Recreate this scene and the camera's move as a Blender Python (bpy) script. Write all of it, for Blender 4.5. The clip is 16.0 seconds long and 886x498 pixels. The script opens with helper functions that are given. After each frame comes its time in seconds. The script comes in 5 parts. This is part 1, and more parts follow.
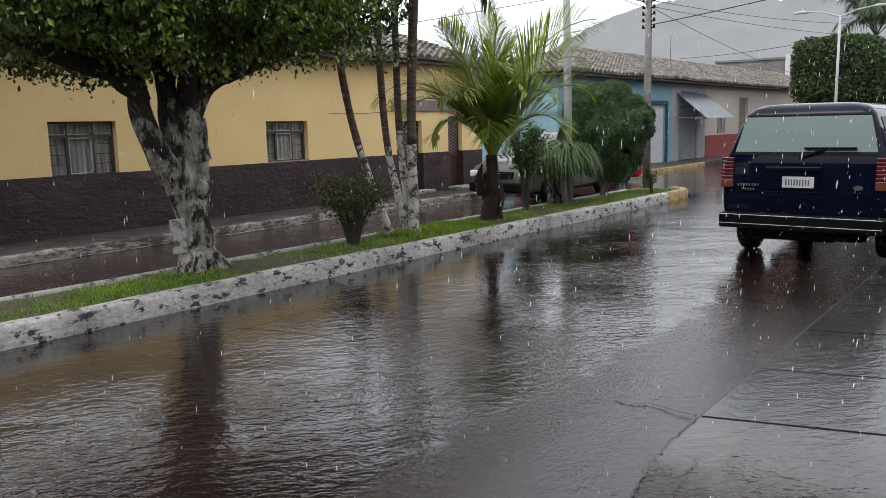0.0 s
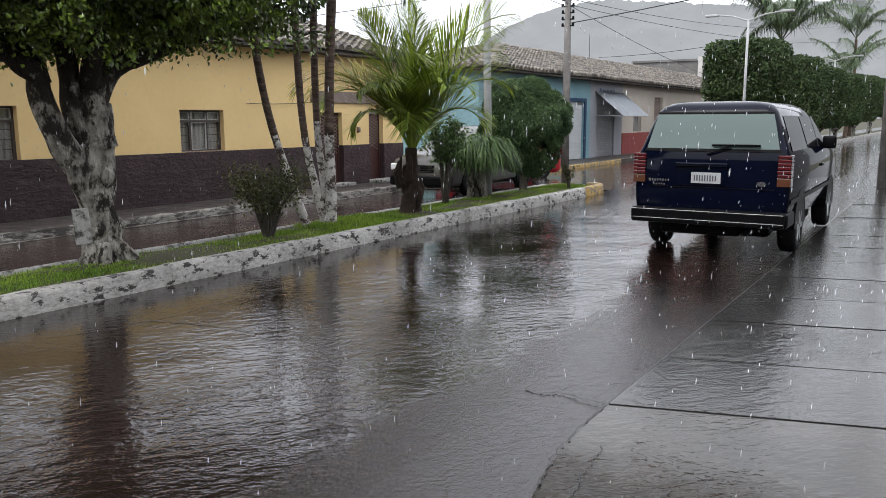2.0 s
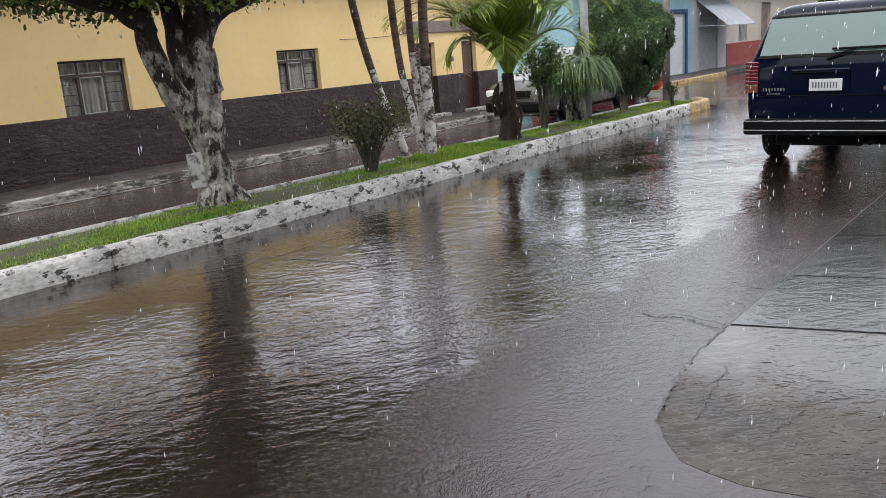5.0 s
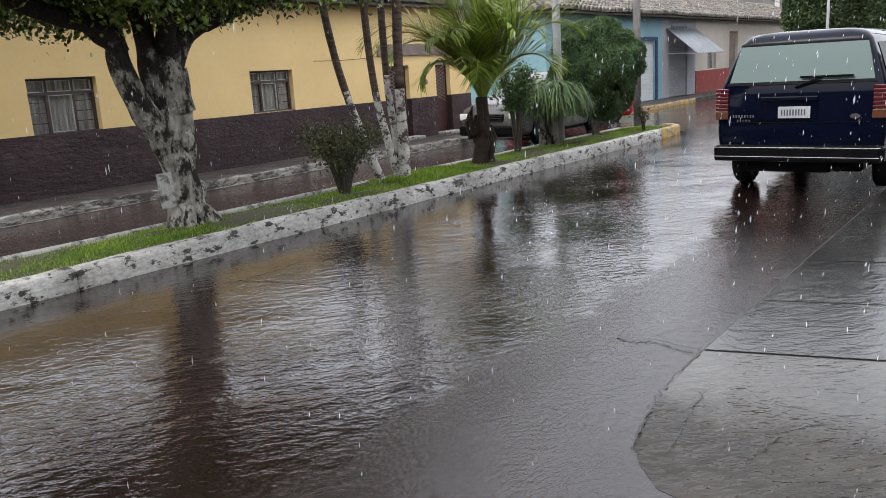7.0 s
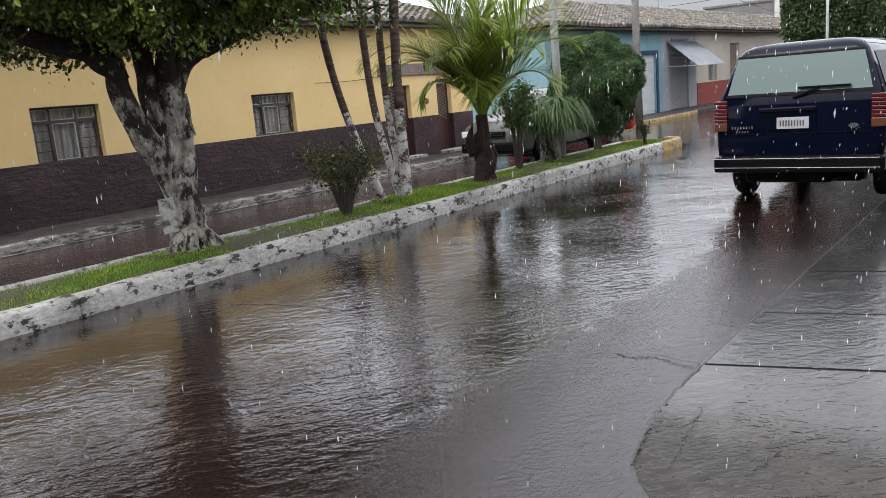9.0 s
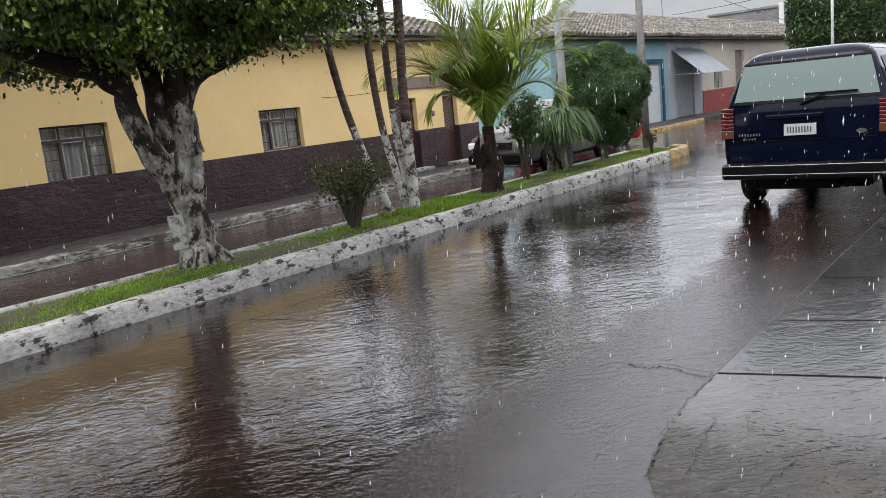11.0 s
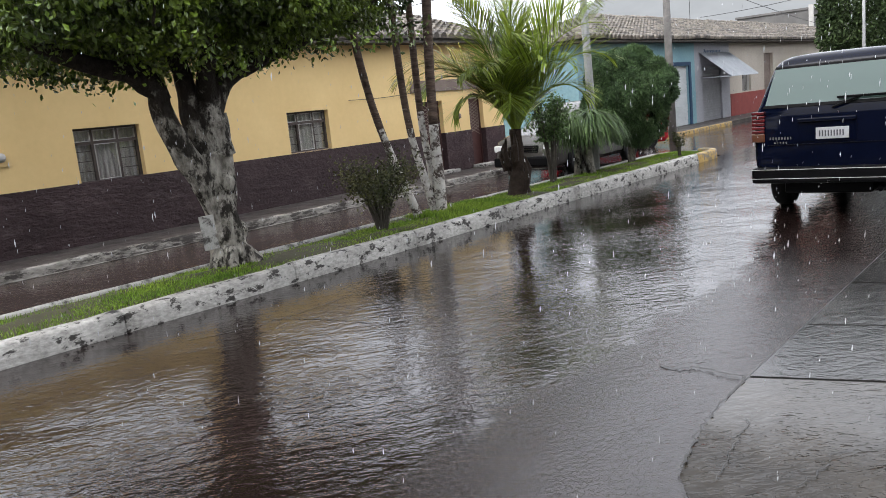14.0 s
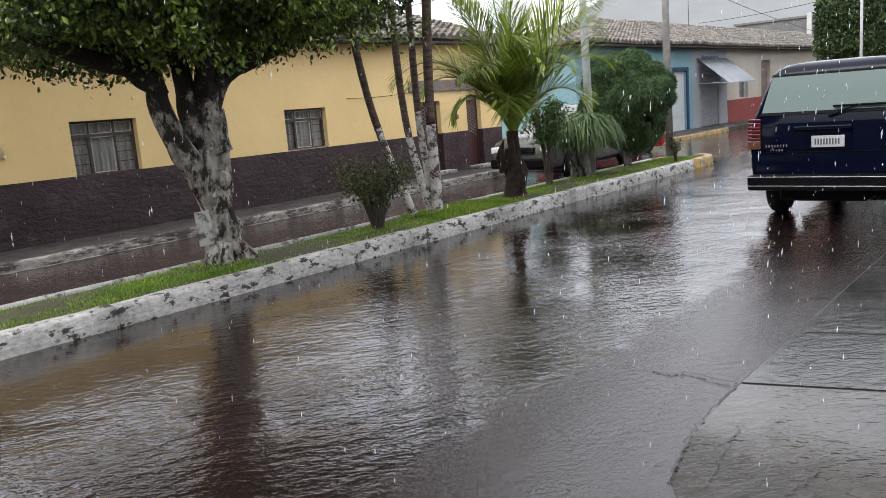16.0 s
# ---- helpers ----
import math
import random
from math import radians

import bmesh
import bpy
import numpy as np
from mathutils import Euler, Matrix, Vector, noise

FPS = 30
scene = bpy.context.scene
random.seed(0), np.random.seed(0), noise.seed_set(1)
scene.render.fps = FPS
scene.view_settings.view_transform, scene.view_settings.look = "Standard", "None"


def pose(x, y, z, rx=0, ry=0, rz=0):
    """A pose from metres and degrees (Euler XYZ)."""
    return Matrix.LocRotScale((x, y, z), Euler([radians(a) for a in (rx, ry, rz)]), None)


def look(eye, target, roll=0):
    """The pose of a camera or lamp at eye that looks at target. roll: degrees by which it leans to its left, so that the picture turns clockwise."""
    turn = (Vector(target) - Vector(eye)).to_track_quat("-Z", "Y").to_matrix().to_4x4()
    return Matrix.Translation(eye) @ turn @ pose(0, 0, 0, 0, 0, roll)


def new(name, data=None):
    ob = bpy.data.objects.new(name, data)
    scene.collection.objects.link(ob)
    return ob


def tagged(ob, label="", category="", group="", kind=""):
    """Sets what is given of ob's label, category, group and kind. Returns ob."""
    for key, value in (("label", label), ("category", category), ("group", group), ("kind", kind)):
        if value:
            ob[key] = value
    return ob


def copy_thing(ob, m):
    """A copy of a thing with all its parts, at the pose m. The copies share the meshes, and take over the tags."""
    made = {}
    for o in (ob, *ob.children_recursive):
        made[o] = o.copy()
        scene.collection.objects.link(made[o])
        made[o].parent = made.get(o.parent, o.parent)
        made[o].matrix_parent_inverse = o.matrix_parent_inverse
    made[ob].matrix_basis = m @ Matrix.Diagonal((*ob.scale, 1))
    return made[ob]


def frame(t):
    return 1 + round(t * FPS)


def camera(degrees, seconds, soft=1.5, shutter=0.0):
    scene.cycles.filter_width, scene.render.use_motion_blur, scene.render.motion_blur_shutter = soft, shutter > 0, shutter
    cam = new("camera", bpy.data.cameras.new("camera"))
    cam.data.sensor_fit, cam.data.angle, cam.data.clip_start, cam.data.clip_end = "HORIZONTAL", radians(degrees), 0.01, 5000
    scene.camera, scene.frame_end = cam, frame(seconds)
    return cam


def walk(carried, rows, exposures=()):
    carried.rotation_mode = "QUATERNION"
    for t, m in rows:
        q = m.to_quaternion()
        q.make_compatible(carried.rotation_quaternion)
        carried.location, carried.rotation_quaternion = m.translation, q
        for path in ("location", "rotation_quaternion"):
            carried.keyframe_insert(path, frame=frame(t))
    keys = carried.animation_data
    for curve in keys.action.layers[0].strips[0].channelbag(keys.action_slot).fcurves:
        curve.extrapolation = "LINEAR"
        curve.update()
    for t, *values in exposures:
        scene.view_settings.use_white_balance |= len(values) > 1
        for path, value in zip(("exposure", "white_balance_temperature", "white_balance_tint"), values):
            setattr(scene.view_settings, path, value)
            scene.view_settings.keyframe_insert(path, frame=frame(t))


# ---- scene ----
cam = camera(58.3, 16.0, 0.8)
PATH = [
    (0, (0.473, 0.266, 1.688), (-0.749, 1.819, 1.381), -1.3),
    (0.5, (0.472, 0.317, 1.707), (-0.654, 1.954, 1.476), -1.1),
    (1, (0.472, 0.335, 1.683), (-0.622, 1.993, 1.455), -0.8),
    (1.5, (0.497, 0.336, 1.675), (-0.584, 2.002, 1.436), -0.3),
    (2, (0.504, 0.335, 1.654), (-0.559, 1.998, 1.331), -0.2),
    (2.5, (0.493, 0.285, 1.649), (-0.612, 1.899, 1.232), -0.6),
    (3, (0.464, 0.268, 1.647), (-0.781, 1.761, 1.179), -1.7),
    (3.5, (0.447, 0.317, 1.653), (-0.846, 1.769, 1.183), -4.5),
    (6, (0.409, 0.289, 1.637), (-0.805, 1.802, 1.15), -3.5),
    (6.5, (0.386, 0.304, 1.641), (-0.816, 1.833, 1.173), -3.4),
    (7, (0.395, 0.329, 1.639), (-0.801, 1.871, 1.202), -3.4),
    (7.5, (0.418, 0.335, 1.642), (-0.778, 1.881, 1.217), -3.5),
    (8, (0.421, 0.355, 1.643), (-0.779, 1.9, 1.228), -3.9),
    (8.5, (0.44, 0.357, 1.648), (-0.769, 1.899, 1.246), -4.3),
    (9, (0.445, 0.363, 1.649), (-0.768, 1.903, 1.256), -4.8),
    (11.5, (0.441, 0.353, 1.657), (-0.794, 1.885, 1.3), -5.9),
    (12, (0.438, 0.347, 1.657), (-0.801, 1.877, 1.304), -6.0),
    (12.5, (0.43, 0.346, 1.663), (-0.816, 1.871, 1.312), -6.0),
    (13, (0.425, 0.335, 1.664), (-0.828, 1.854, 1.317), -5.8),
    (13.5, (0.428, 0.326, 1.657), (-0.835, 1.837, 1.309), -5.7),
    (14, (0.423, 0.304, 1.656), (-0.854, 1.803, 1.306), -5.7),
    (14.5, (0.417, 0.289, 1.658), (-0.877, 1.771, 1.302), -5.8),
    (15, (0.415, 0.28, 1.662), (-0.893, 1.749, 1.304), -5.8),
    (15.5, (0.412, 0.295, 1.659), (-0.892, 1.768, 1.299), -5.4),
    (16, (0.425, 0.295, 1.662), (-0.842, 1.803, 1.311), -4.5),
]
walk(cam, [(t, look(eye, target, roll)) for t, eye, target, roll in PATH],
     [(0, 0.36), (1.5, 0.42), (2.5, 0.62), (3.5, 1.0), (6.0, 0.86), (7.5, 0.70), (9.0, 0.70), (11.5, 0.76), (16.0, 0.76)])

# ---- world, sun ----
world = bpy.data.worlds.new("overcast_sky")
scene.world = world
world.use_nodes = True
wn, wl = world.node_tree.nodes, world.node_tree.links
wn.clear()
sky = wn.new("ShaderNodeTexSky")
sky.sky_type, sky.sun_disc = "NISHITA", False
sky.sun_elevation, sky.sun_rotation = radians(55), radians(200)
sky.air_density, sky.dust_density = 1.0, 4.0
grey = wn.new("ShaderNodeHueSaturation")
grey.inputs["Saturation"].default_value = 0.10
even = wn.new("ShaderNodeMixRGB")
even.inputs["Fac"].default_value = 0.6
even.inputs["Color2"].default_value = (9.3, 9.7, 10.7, 1)
back = wn.new("ShaderNodeBackground")
back.inputs["Strength"].default_value = 0.205
wout = wn.new("ShaderNodeOutputWorld")
wl.new(sky.outputs[0], grey.inputs["Color"])
wl.new(grey.outputs[0], even.inputs["Color1"])
# an overcast sky is brightest overhead
way, updown = wn.new("ShaderNodeTexCoord"), wn.new("ShaderNodeSeparateXYZ")
lift, dome = wn.new("ShaderNodeMapRange"), wn.new("ShaderNodeMixRGB")
lift.inputs["To Min"].default_value, lift.inputs["To Max"].default_value = 0.66, 1.28
dome.blend_type = "MULTIPLY"
dome.inputs["Fac"].default_value = 1.0
wl.new(way.outputs["Generated"], updown.inputs[0])
wl.new(updown.outputs[2], lift.inputs["Value"])
wl.new(even.outputs[0], dome.inputs["Color1"])
wl.new(lift.outputs[0], dome.inputs["Color2"])
wl.new(dome.outputs[0], back.inputs["Color"])
wl.new(back.outputs[0], wout.inputs["Surface"])
sun = new("sun", bpy.data.lights.new("sun", "SUN"))
sun.data.energy, sun.data.angle, sun.data.color = 0.6, radians(25), (1.0, 0.98, 0.95)
sun.matrix_world = look((-10, -30, 45), (0, 0, 0))


# ---- materials ----
def surf(name, c1, c2, scale=3.0, rough=0.8, bump=0.2, bscale=40.0, metal=0.0, stain=None, stain_scale=1.2, stain_at=(0.5, 0.6),
         spec=0.22, fine_amount=0.15, coat=0.0, stretch=(1, 1, 1), vary=0.0, rough2=None, island=False, dist=0.02, through_light=0.0):
    m = bpy.data.materials.new(name)
    m.use_nodes = True
    n, l = m.node_tree.nodes, m.node_tree.links
    p = n["Principled BSDF"]
    p.inputs["Metallic"].default_value = metal
    p.inputs["Specular IOR Level"].default_value = spec
    p.inputs["Coat Weight"].default_value = coat
    p.inputs["Coat Roughness"].default_value = 0.06
    geo = n.new("ShaderNodeNewGeometry")
    mp = n.new("ShaderNodeMapping")
    mp.inputs["Scale"].default_value = stretch
    l.new(geo.outputs["Position"], mp.inputs["Vector"])

    def tex(s, detail=6.0, r=0.6):
        t = n.new("ShaderNodeTexNoise")
        t.inputs["Scale"].default_value, t.inputs["Detail"].default_value, t.inputs["Roughness"].default_value = s, detail, r
        l.new(mp.outputs[0], t.inputs["Vector"])
        return t.outputs["Fac"]

    def ramp(fac, a, b, ca=(0, 0, 0, 1), cb=(1, 1, 1, 1)):
        r = n.new("ShaderNodeValToRGB")
        r.color_ramp.elements[0].position, r.color_ramp.elements[1].position = a, b
        r.color_ramp.elements[0].color, r.color_ramp.elements[1].color = ca, cb
        l.new(fac, r.inputs["Fac"])
        return r.outputs["Color"]

    def mix(f, a, b, kind="MIX"):
        x = n.new("ShaderNodeMixRGB")
        x.blend_type = kind
        for sock, v in ((x.inputs["Fac"], f), (x.inputs["Color1"], a), (x.inputs["Color2"], b)):
            if isinstance(v, bpy.types.NodeSocket):
                l.new(v, sock)
            else:
                sock.default_value = v
        return x.outputs["Color"]

    col = ramp(tex(scale), 0.3, 0.7, (*c1, 1), (*c2, 1))
    fine = ramp(tex(bscale, 3.0), 0.25, 0.75, (1 - fine_amount,) * 3 + (1,), (1 + fine_amount * 0.8,) * 3 + (1,))
    col = mix(1.0, col, fine, "MULTIPLY")
    if stain:
        col = mix(ramp(tex(stain_scale, 8.0, 0.7), *stain_at), col, (*stain, 1))
    if vary:
        if island:
            rnd = geo.outputs["Random Per Island"]
        else:
            rnd = n.new("ShaderNodeObjectInfo").outputs["Random"]
        col = mix(1.0, col, ramp(rnd, 0.0, 1.0, (1 - vary, 1 - vary, 1 - vary, 1), (1 + vary, 1 + vary, 1 + vary * 0.8, 1)), "MULTIPLY")
    l.new(col, p.inputs["Base Color"])
    if rough2 is None:
        p.inputs["Roughness"].default_value = rough
    else:
        l.new(ramp(tex(scale * 1.7), 0.35, 0.65, (rough,) * 3 + (1,), (rough2,) * 3 + (1,)), p.inputs["Roughness"])
    if bump:
        b = n.new("ShaderNodeBump")
        b.inputs["Strength"].default_value, b.inputs["Distance"].default_value = bump, dist
        l.new(tex(bscale, 4.0), b.inputs["Height"])
        l.new(b.outputs[0], p.inputs["Normal"])
    if through_light:
        t = n.new("ShaderNodeBsdfTranslucent")
        l.new(col, t.inputs["Color"])
        s = n.new("ShaderNodeMixShader")
        s.inputs["Fac"].default_value = through_light
        l.new(p.outputs[0], s.inputs[1])
        l.new(t.outputs[0], s.inputs[2])
        l.new(s.outputs[0], n["Material Output"].inputs["Surface"])
    return m


def wet_road(name, base1, base2, wave, grit, zones=((0.0, 0.6), (1.0, 0.6)), spec=0.75, border=None, pool=None):
    """Asphalt or concrete under running rain: ripples drawn out across the flow, and gritty ground beyond the border.

    zones: ripple height over x from -6.1 to -0.1. border: the x past which the ground is gritty.
    pool: the y below which water stands darker and more ruffled.
    """
    m = bpy.data.materials.new(name)
    m.use_nodes = True
    n, l = m.node_tree.nodes, m.node_tree.links
    p = n["Principled BSDF"]
    geo = n.new("ShaderNodeNewGeometry")

    def tex(s, detail, rough, stretch=(1, 1, 1), turn=0.0, twist=0.0):
        mp = n.new("ShaderNodeMapping")
        mp.vector_type = "TEXTURE"
        mp.inputs["Scale"].default_value = stretch
        mp.inputs["Rotation"].default_value = (0, 0, turn)
        t = n.new("ShaderNodeTexNoise")
        t.inputs["Scale"].default_value, t.inputs["Detail"].default_value, t.inputs["Roughness"].default_value = s, detail, rough
        t.inputs["Distortion"].default_value = twist
        l.new(geo.outputs["Position"], mp.inputs["Vector"])
        l.new(mp.outputs[0], t.inputs["Vector"])
        return t.outputs["Fac"]

    def ramp(fac, stops):
        r = n.new("ShaderNodeValToRGB")
        els = r.color_ramp.elements
        els[0].position, els[1].position = stops[0][0], stops[-1][0]
        for at, _ in stops[1:-1]:
            els.new(at)
        for e, (_, v) in zip(els, stops):
            e.color = (*v, 1) if isinstance(v, tuple) else (v, v, v, 1)
        l.new(fac, r.inputs["Fac"])
        return r.outputs["Color"]

    def calc(op, a, b):
        x = n.new("ShaderNodeMath")
        x.operation = op
        for sock, v in zip(x.inputs, (a, b)):
            if isinstance(v, bpy.types.NodeSocket):
                l.new(v, sock)
            else:
                sock.default_value = v
        return x.outputs[0]

    sep = n.new("ShaderNodeSeparateXYZ")
    l.new(geo.outputs["Position"], sep.inputs[0])
    big = tex(0.45, 3, 0.5, (1.0, 2.0, 1))
    ragged = calc("SUBTRACT", tex(2.2, 5, 0.65), 0.5)
    wide = calc("ADD", sep.outputs[0], calc("MULTIPLY", calc("SUBTRACT", tex(0.7, 3, 0.6), 0.5), 1.6))
    film = ramp(calc("DIVIDE", calc("ADD", wide, 6.1), 6.0), zones)
    if border is None:
        gr = 0.0
    else:
        gr = ramp(calc("ADD", calc("SUBTRACT", calc("ADD", sep.outputs[0], calc("MULTIPLY", ragged, 1.1)), border), 0.5), ((0.44, 0.0), (0.60, 1.0)))
    l.new(ramp(tex(1.3, 6, 0.65), ((0.3, base1), (0.7, base2))), p.inputs["Base Color"])
    l.new(calc("ADD", calc("MULTIPLY", gr, 0.04), calc("ADD", calc("MULTIPLY", big, 0.04), 0.015)), p.inputs["Roughness"])
    p.inputs["IOR"].default_value = 1.5
    p.inputs["Specular IOR Level"].default_value = spec
    if border is not None:
        l.new(calc("SUBTRACT", spec, calc("MULTIPLY", gr, spec * 0.35)), p.inputs["Specular IOR Level"])
    turn = radians(46)
    ripple = calc("ADD", tex(13.0, 2.0, 0.5, (1.5, 0.8, 1), turn + 0.1, 0.3), calc("MULTIPLY", tex(4.5, 1.0, 0.4, (1.5, 0.8, 1), turn + 0.3, 0.3), 0.7))
    ripple = calc("ADD", ripple, calc("MULTIPLY", tex(38.0, 2.0, 0.6, (1.4, 0.85, 1), turn - 0.1, 0.3), 0.36))
    gusts = ramp(tex(0.9, 2, 0.5, (1.6, 0.9, 1), turn), ((0.34, 0.35), (0.62, 1.0)))
    amount = calc("MULTIPLY", calc("MULTIPLY", gusts, film), wave)
    if pool is not None:
        wet = ramp(calc("ADD", calc("SUBTRACT", pool, calc("ADD", sep.outputs[1], calc("MULTIPLY", ragged, 0.5))), 0.5), ((0.30, 0.0), (0.75, 1.0)))
        amount = calc("ADD", amount, calc("MULTIPLY", wet, wave * 1.3))
        l.new(calc("SUBTRACT", spec, calc("MULTIPLY", wet, spec * 0.7)), p.inputs["Specular IOR Level"])
    # grit, and the little pits and rings of falling drops
    grains = calc("ADD", tex(30, 3, 0.65), calc("MULTIPLY", tex(120, 1, 0.5), 0.2))
    drops = ramp(tex(9.0, 2.0, 0.5), ((0.66, 0.0), (0.72, 1.0)))
    rough_ground = calc("MULTIPLY", gr, calc("ADD", calc("MULTIPLY", grains, grit * 4.2), calc("MULTIPLY", drops, grit * 2.0)))
    height = calc("ADD", calc("MULTIPLY", ripple, calc("MULTIPLY", amount, calc("SUBTRACT", 1.0, calc("MULTIPLY", gr, 0.45)))), calc("ADD", rough_ground, calc("MULTIPLY", grains, grit * 0.35)))
    b = n.new("ShaderNodeBump")
    b.inputs["Strength"].default_value, b.inputs["Distance"].default_value = 1.0, 0.03
    l.new(height, b.inputs["Height"])
    l.new(b.outputs[0], p.inputs["Normal"])
    return m


def glass(name, tint, rough=0.03, spec=0.8, coat=0.5):
    m = bpy.data.materials.new(name)
    m.use_nodes = True
    p = m.node_tree.nodes["Principled BSDF"]
    p.inputs["Base Color"].default_value = (*tint, 1)
    p.inputs["Roughness"].default_value = rough
    p.inputs["Specular IOR Level"].default_value = spec
    p.inputs["Coat Weight"].default_value = coat
    p.inputs["Coat Roughness"].default_value = 0.02
    return m


FLOW = ((0.0, 0.34), (0.20, 0.46), (0.36, 0.75), (0.52, 1.0), (0.66, 1.0), (1.0, 0.8))
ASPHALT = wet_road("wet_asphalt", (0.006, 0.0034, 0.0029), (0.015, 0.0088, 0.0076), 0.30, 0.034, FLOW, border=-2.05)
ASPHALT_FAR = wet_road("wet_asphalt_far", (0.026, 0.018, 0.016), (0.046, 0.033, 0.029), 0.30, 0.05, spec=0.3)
SLAB = wet_road("wet_concrete", (0.012, 0.0115, 0.011), (0.034, 0.032, 0.030), 0.30, 0.20, spec=0.42)
SLAB_POOL = wet_road("wet_concrete_pool", (0.014, 0.012, 0.010), (0.042, 0.035, 0.027), 0.24, 0.10, spec=0.40, pool=3.95)
JOINT = surf("joint_dirt", (0.02, 0.02, 0.02), (0.035, 0.033, 0.03), rough=0.4)
EARTH = surf("earth", (0.030, 0.028, 0.014), (0.060, 0.055, 0.028), scale=1.5, bump=0.4)
PAVING = surf("wet_paving", (0.036, 0.030, 0.028), (0.075, 0.064, 0.058), scale=2, rough=0.4, rough2=0.6, bump=0.2, bscale=20)
WHITEWASH = surf("worn_whitewash", (0.20, 0.192, 0.175), (0.40, 0.385, 0.355), scale=3, rough=0.6, bump=0.7, bscale=28, stain=(0.028, 0.025, 0.022),
                 stain_scale=10.0, stain_at=(0.545, 0.585), fine_amount=0.4, stretch=(1, 0.6, 1.1))
KERB_GREY = surf("kerb_concrete", (0.28, 0.27, 0.25), (0.42, 0.41, 0.38), scale=5, rough=0.5, bump=0.4, bscale=30, stain=(0.06, 0.055, 0.05), stain_scale=5, stain_at=(0.52, 0.62))
KERB_OLD = surf("worn_stone_kerb", (0.13, 0.12, 0.105), (0.33, 0.31, 0.28), scale=7, rough=0.6, bump=0.9, bscale=22, stain=(0.045, 0.038, 0.034), stain_scale=6, stain_at=(0.47, 0.56), stretch=(1, 0.5, 1.6), fine_amount=0.3, dist=0.03)
KERB_YELLOW = surf("yellow_kerb_paint", (0.30, 0.19, 0.055), (0.40, 0.26, 0.08), scale=5, rough=0.6, bump=0.6, bscale=30, stain=(0.13, 0.115, 0.09), stain_scale=9, stain_at=(0.47, 0.56))
OCHRE = surf("yellow_limewash", (0.66, 0.47, 0.215), (0.72, 0.525, 0.25), scale=0.7, rough=0.75, bump=0.06, bscale=9, fine_amount=0.03)
BROWN = surf("brown_rough_plaster", (0.030, 0.018, 0.019), (0.056, 0.036, 0.037), scale=1.3, rough=0.55, bump=0.7, bscale=13, dist=0.06, stain=(0.095, 0.072, 0.072), stain_scale=2.6, stain_at=(0.55, 0.82), stretch=(1, 0.6, 1.2))
STONE_TRIM = surf("grey_lintel", (0.17, 0.13, 0.11), (0.24, 0.19, 0.16), rough=0.7)
FRAME_BROWN = surf("brown_window_steel", (0.055, 0.043, 0.038), (0.085, 0.068, 0.06), rough=0.4, bump=0.05)
FRAME_WHITE = surf("pale_window_steel", (0.42, 0.40, 0.38), (0.52, 0.50, 0.47), rough=0.4, bump=0.05)
CURTAIN = surf("curtain", (0.27, 0.245, 0.225), (0.52, 0.485, 0.45), scale=9, rough=0.9, bump=0.3, bscale=14, stretch=(1, 2.2, 0.12))
PANE = bpy.data.materials.new("window_pane")
PANE.use_nodes = True
pn, pk = PANE.node_tree.nodes, PANE.node_tree.links
p_clear, p_gloss, p_mix = pn.new("ShaderNodeBsdfTransparent"), pn.new("ShaderNodeBsdfGlossy"), pn.new("ShaderNodeMixShader")
p_clear.inputs["Color"].default_value = (0.97, 0.98, 0.98, 1)
p_gloss.inputs["Roughness"].default_value = 0.03
p_mix.inputs["Fac"].default_value = 0.10
pk.new(p_clear.outputs[0], p_mix.inputs[1])
pk.new(p_gloss.outputs[0], p_mix.inputs[2])
pk.new(p_mix.outputs[0], pn["Material Output"].inputs["Surface"])
DOOR_BROWN = surf("dark_brown_door", (0.050, 0.022, 0.020), (0.075, 0.034, 0.030), rough=0.4, bump=0.1)
CLAY = surf("wet_clay_tile", (0.060, 0.050, 0.042), (0.215, 0.188, 0.165), scale=6, rough=0.5, bump=0.5, bscale=40, stain=(0.05, 0.045, 0.04), stain_scale=5, stain_at=(0.5, 0.66), vary=0.5)
CLAY_STUFF = surf("wet_clay_tiles", (0.060, 0.050, 0.042), (0.215, 0.188, 0.165), scale=6, rough=0.5, bump=0.4, bscale=40, stain=(0.05, 0.045, 0.04), stain_scale=5, stain_at=(0.5, 0.66), vary=0.5, island=True)
BLUE_WALL = surf("turquoise_wall", (0.16, 0.29, 0.325), (0.21, 0.345, 0.375), scale=0.6, rough=0.7, bump=0.1, bscale=12)
GREY_WALL = surf("grey_mauve_wall", (0.27, 0.27, 0.29), (0.33, 0.33, 0.35), scale=0.6, rough=0.7, bump=0.1, bscale=12)
CREAM_WALL = surf("cream_wall", (0.42, 0.37, 0.31), (0.50, 0.45, 0.38), scale=0.6, rough=0.7, bump=0.1, bscale=12)
RED_PLINTH = surf("red_plinth", (0.22, 0.05, 0.045), (0.28, 0.07, 0.06), rough=0.6)
BLUE_TRIM = surf("blue_door_trim", (0.015, 0.04, 0.085), (0.022, 0.055, 0.11), rough=0.5)
SHUTTER = surf("white_roller_shutter", (0.48, 0.50, 0.50), (0.58, 0.60, 0.60), rough=0.45, bump=0.05)
SHUTTER_GREY = surf("grey_roller_shutter", (0.22, 0.22, 0.23), (0.30, 0.30, 0.31), rough=0.45, bump=0.05)
SHEET = surf("corrugated_sheet", (0.33, 0.35, 0.37), (0.45, 0.47, 0.49), rough=0.35, metal=0.4, bump=0.05)
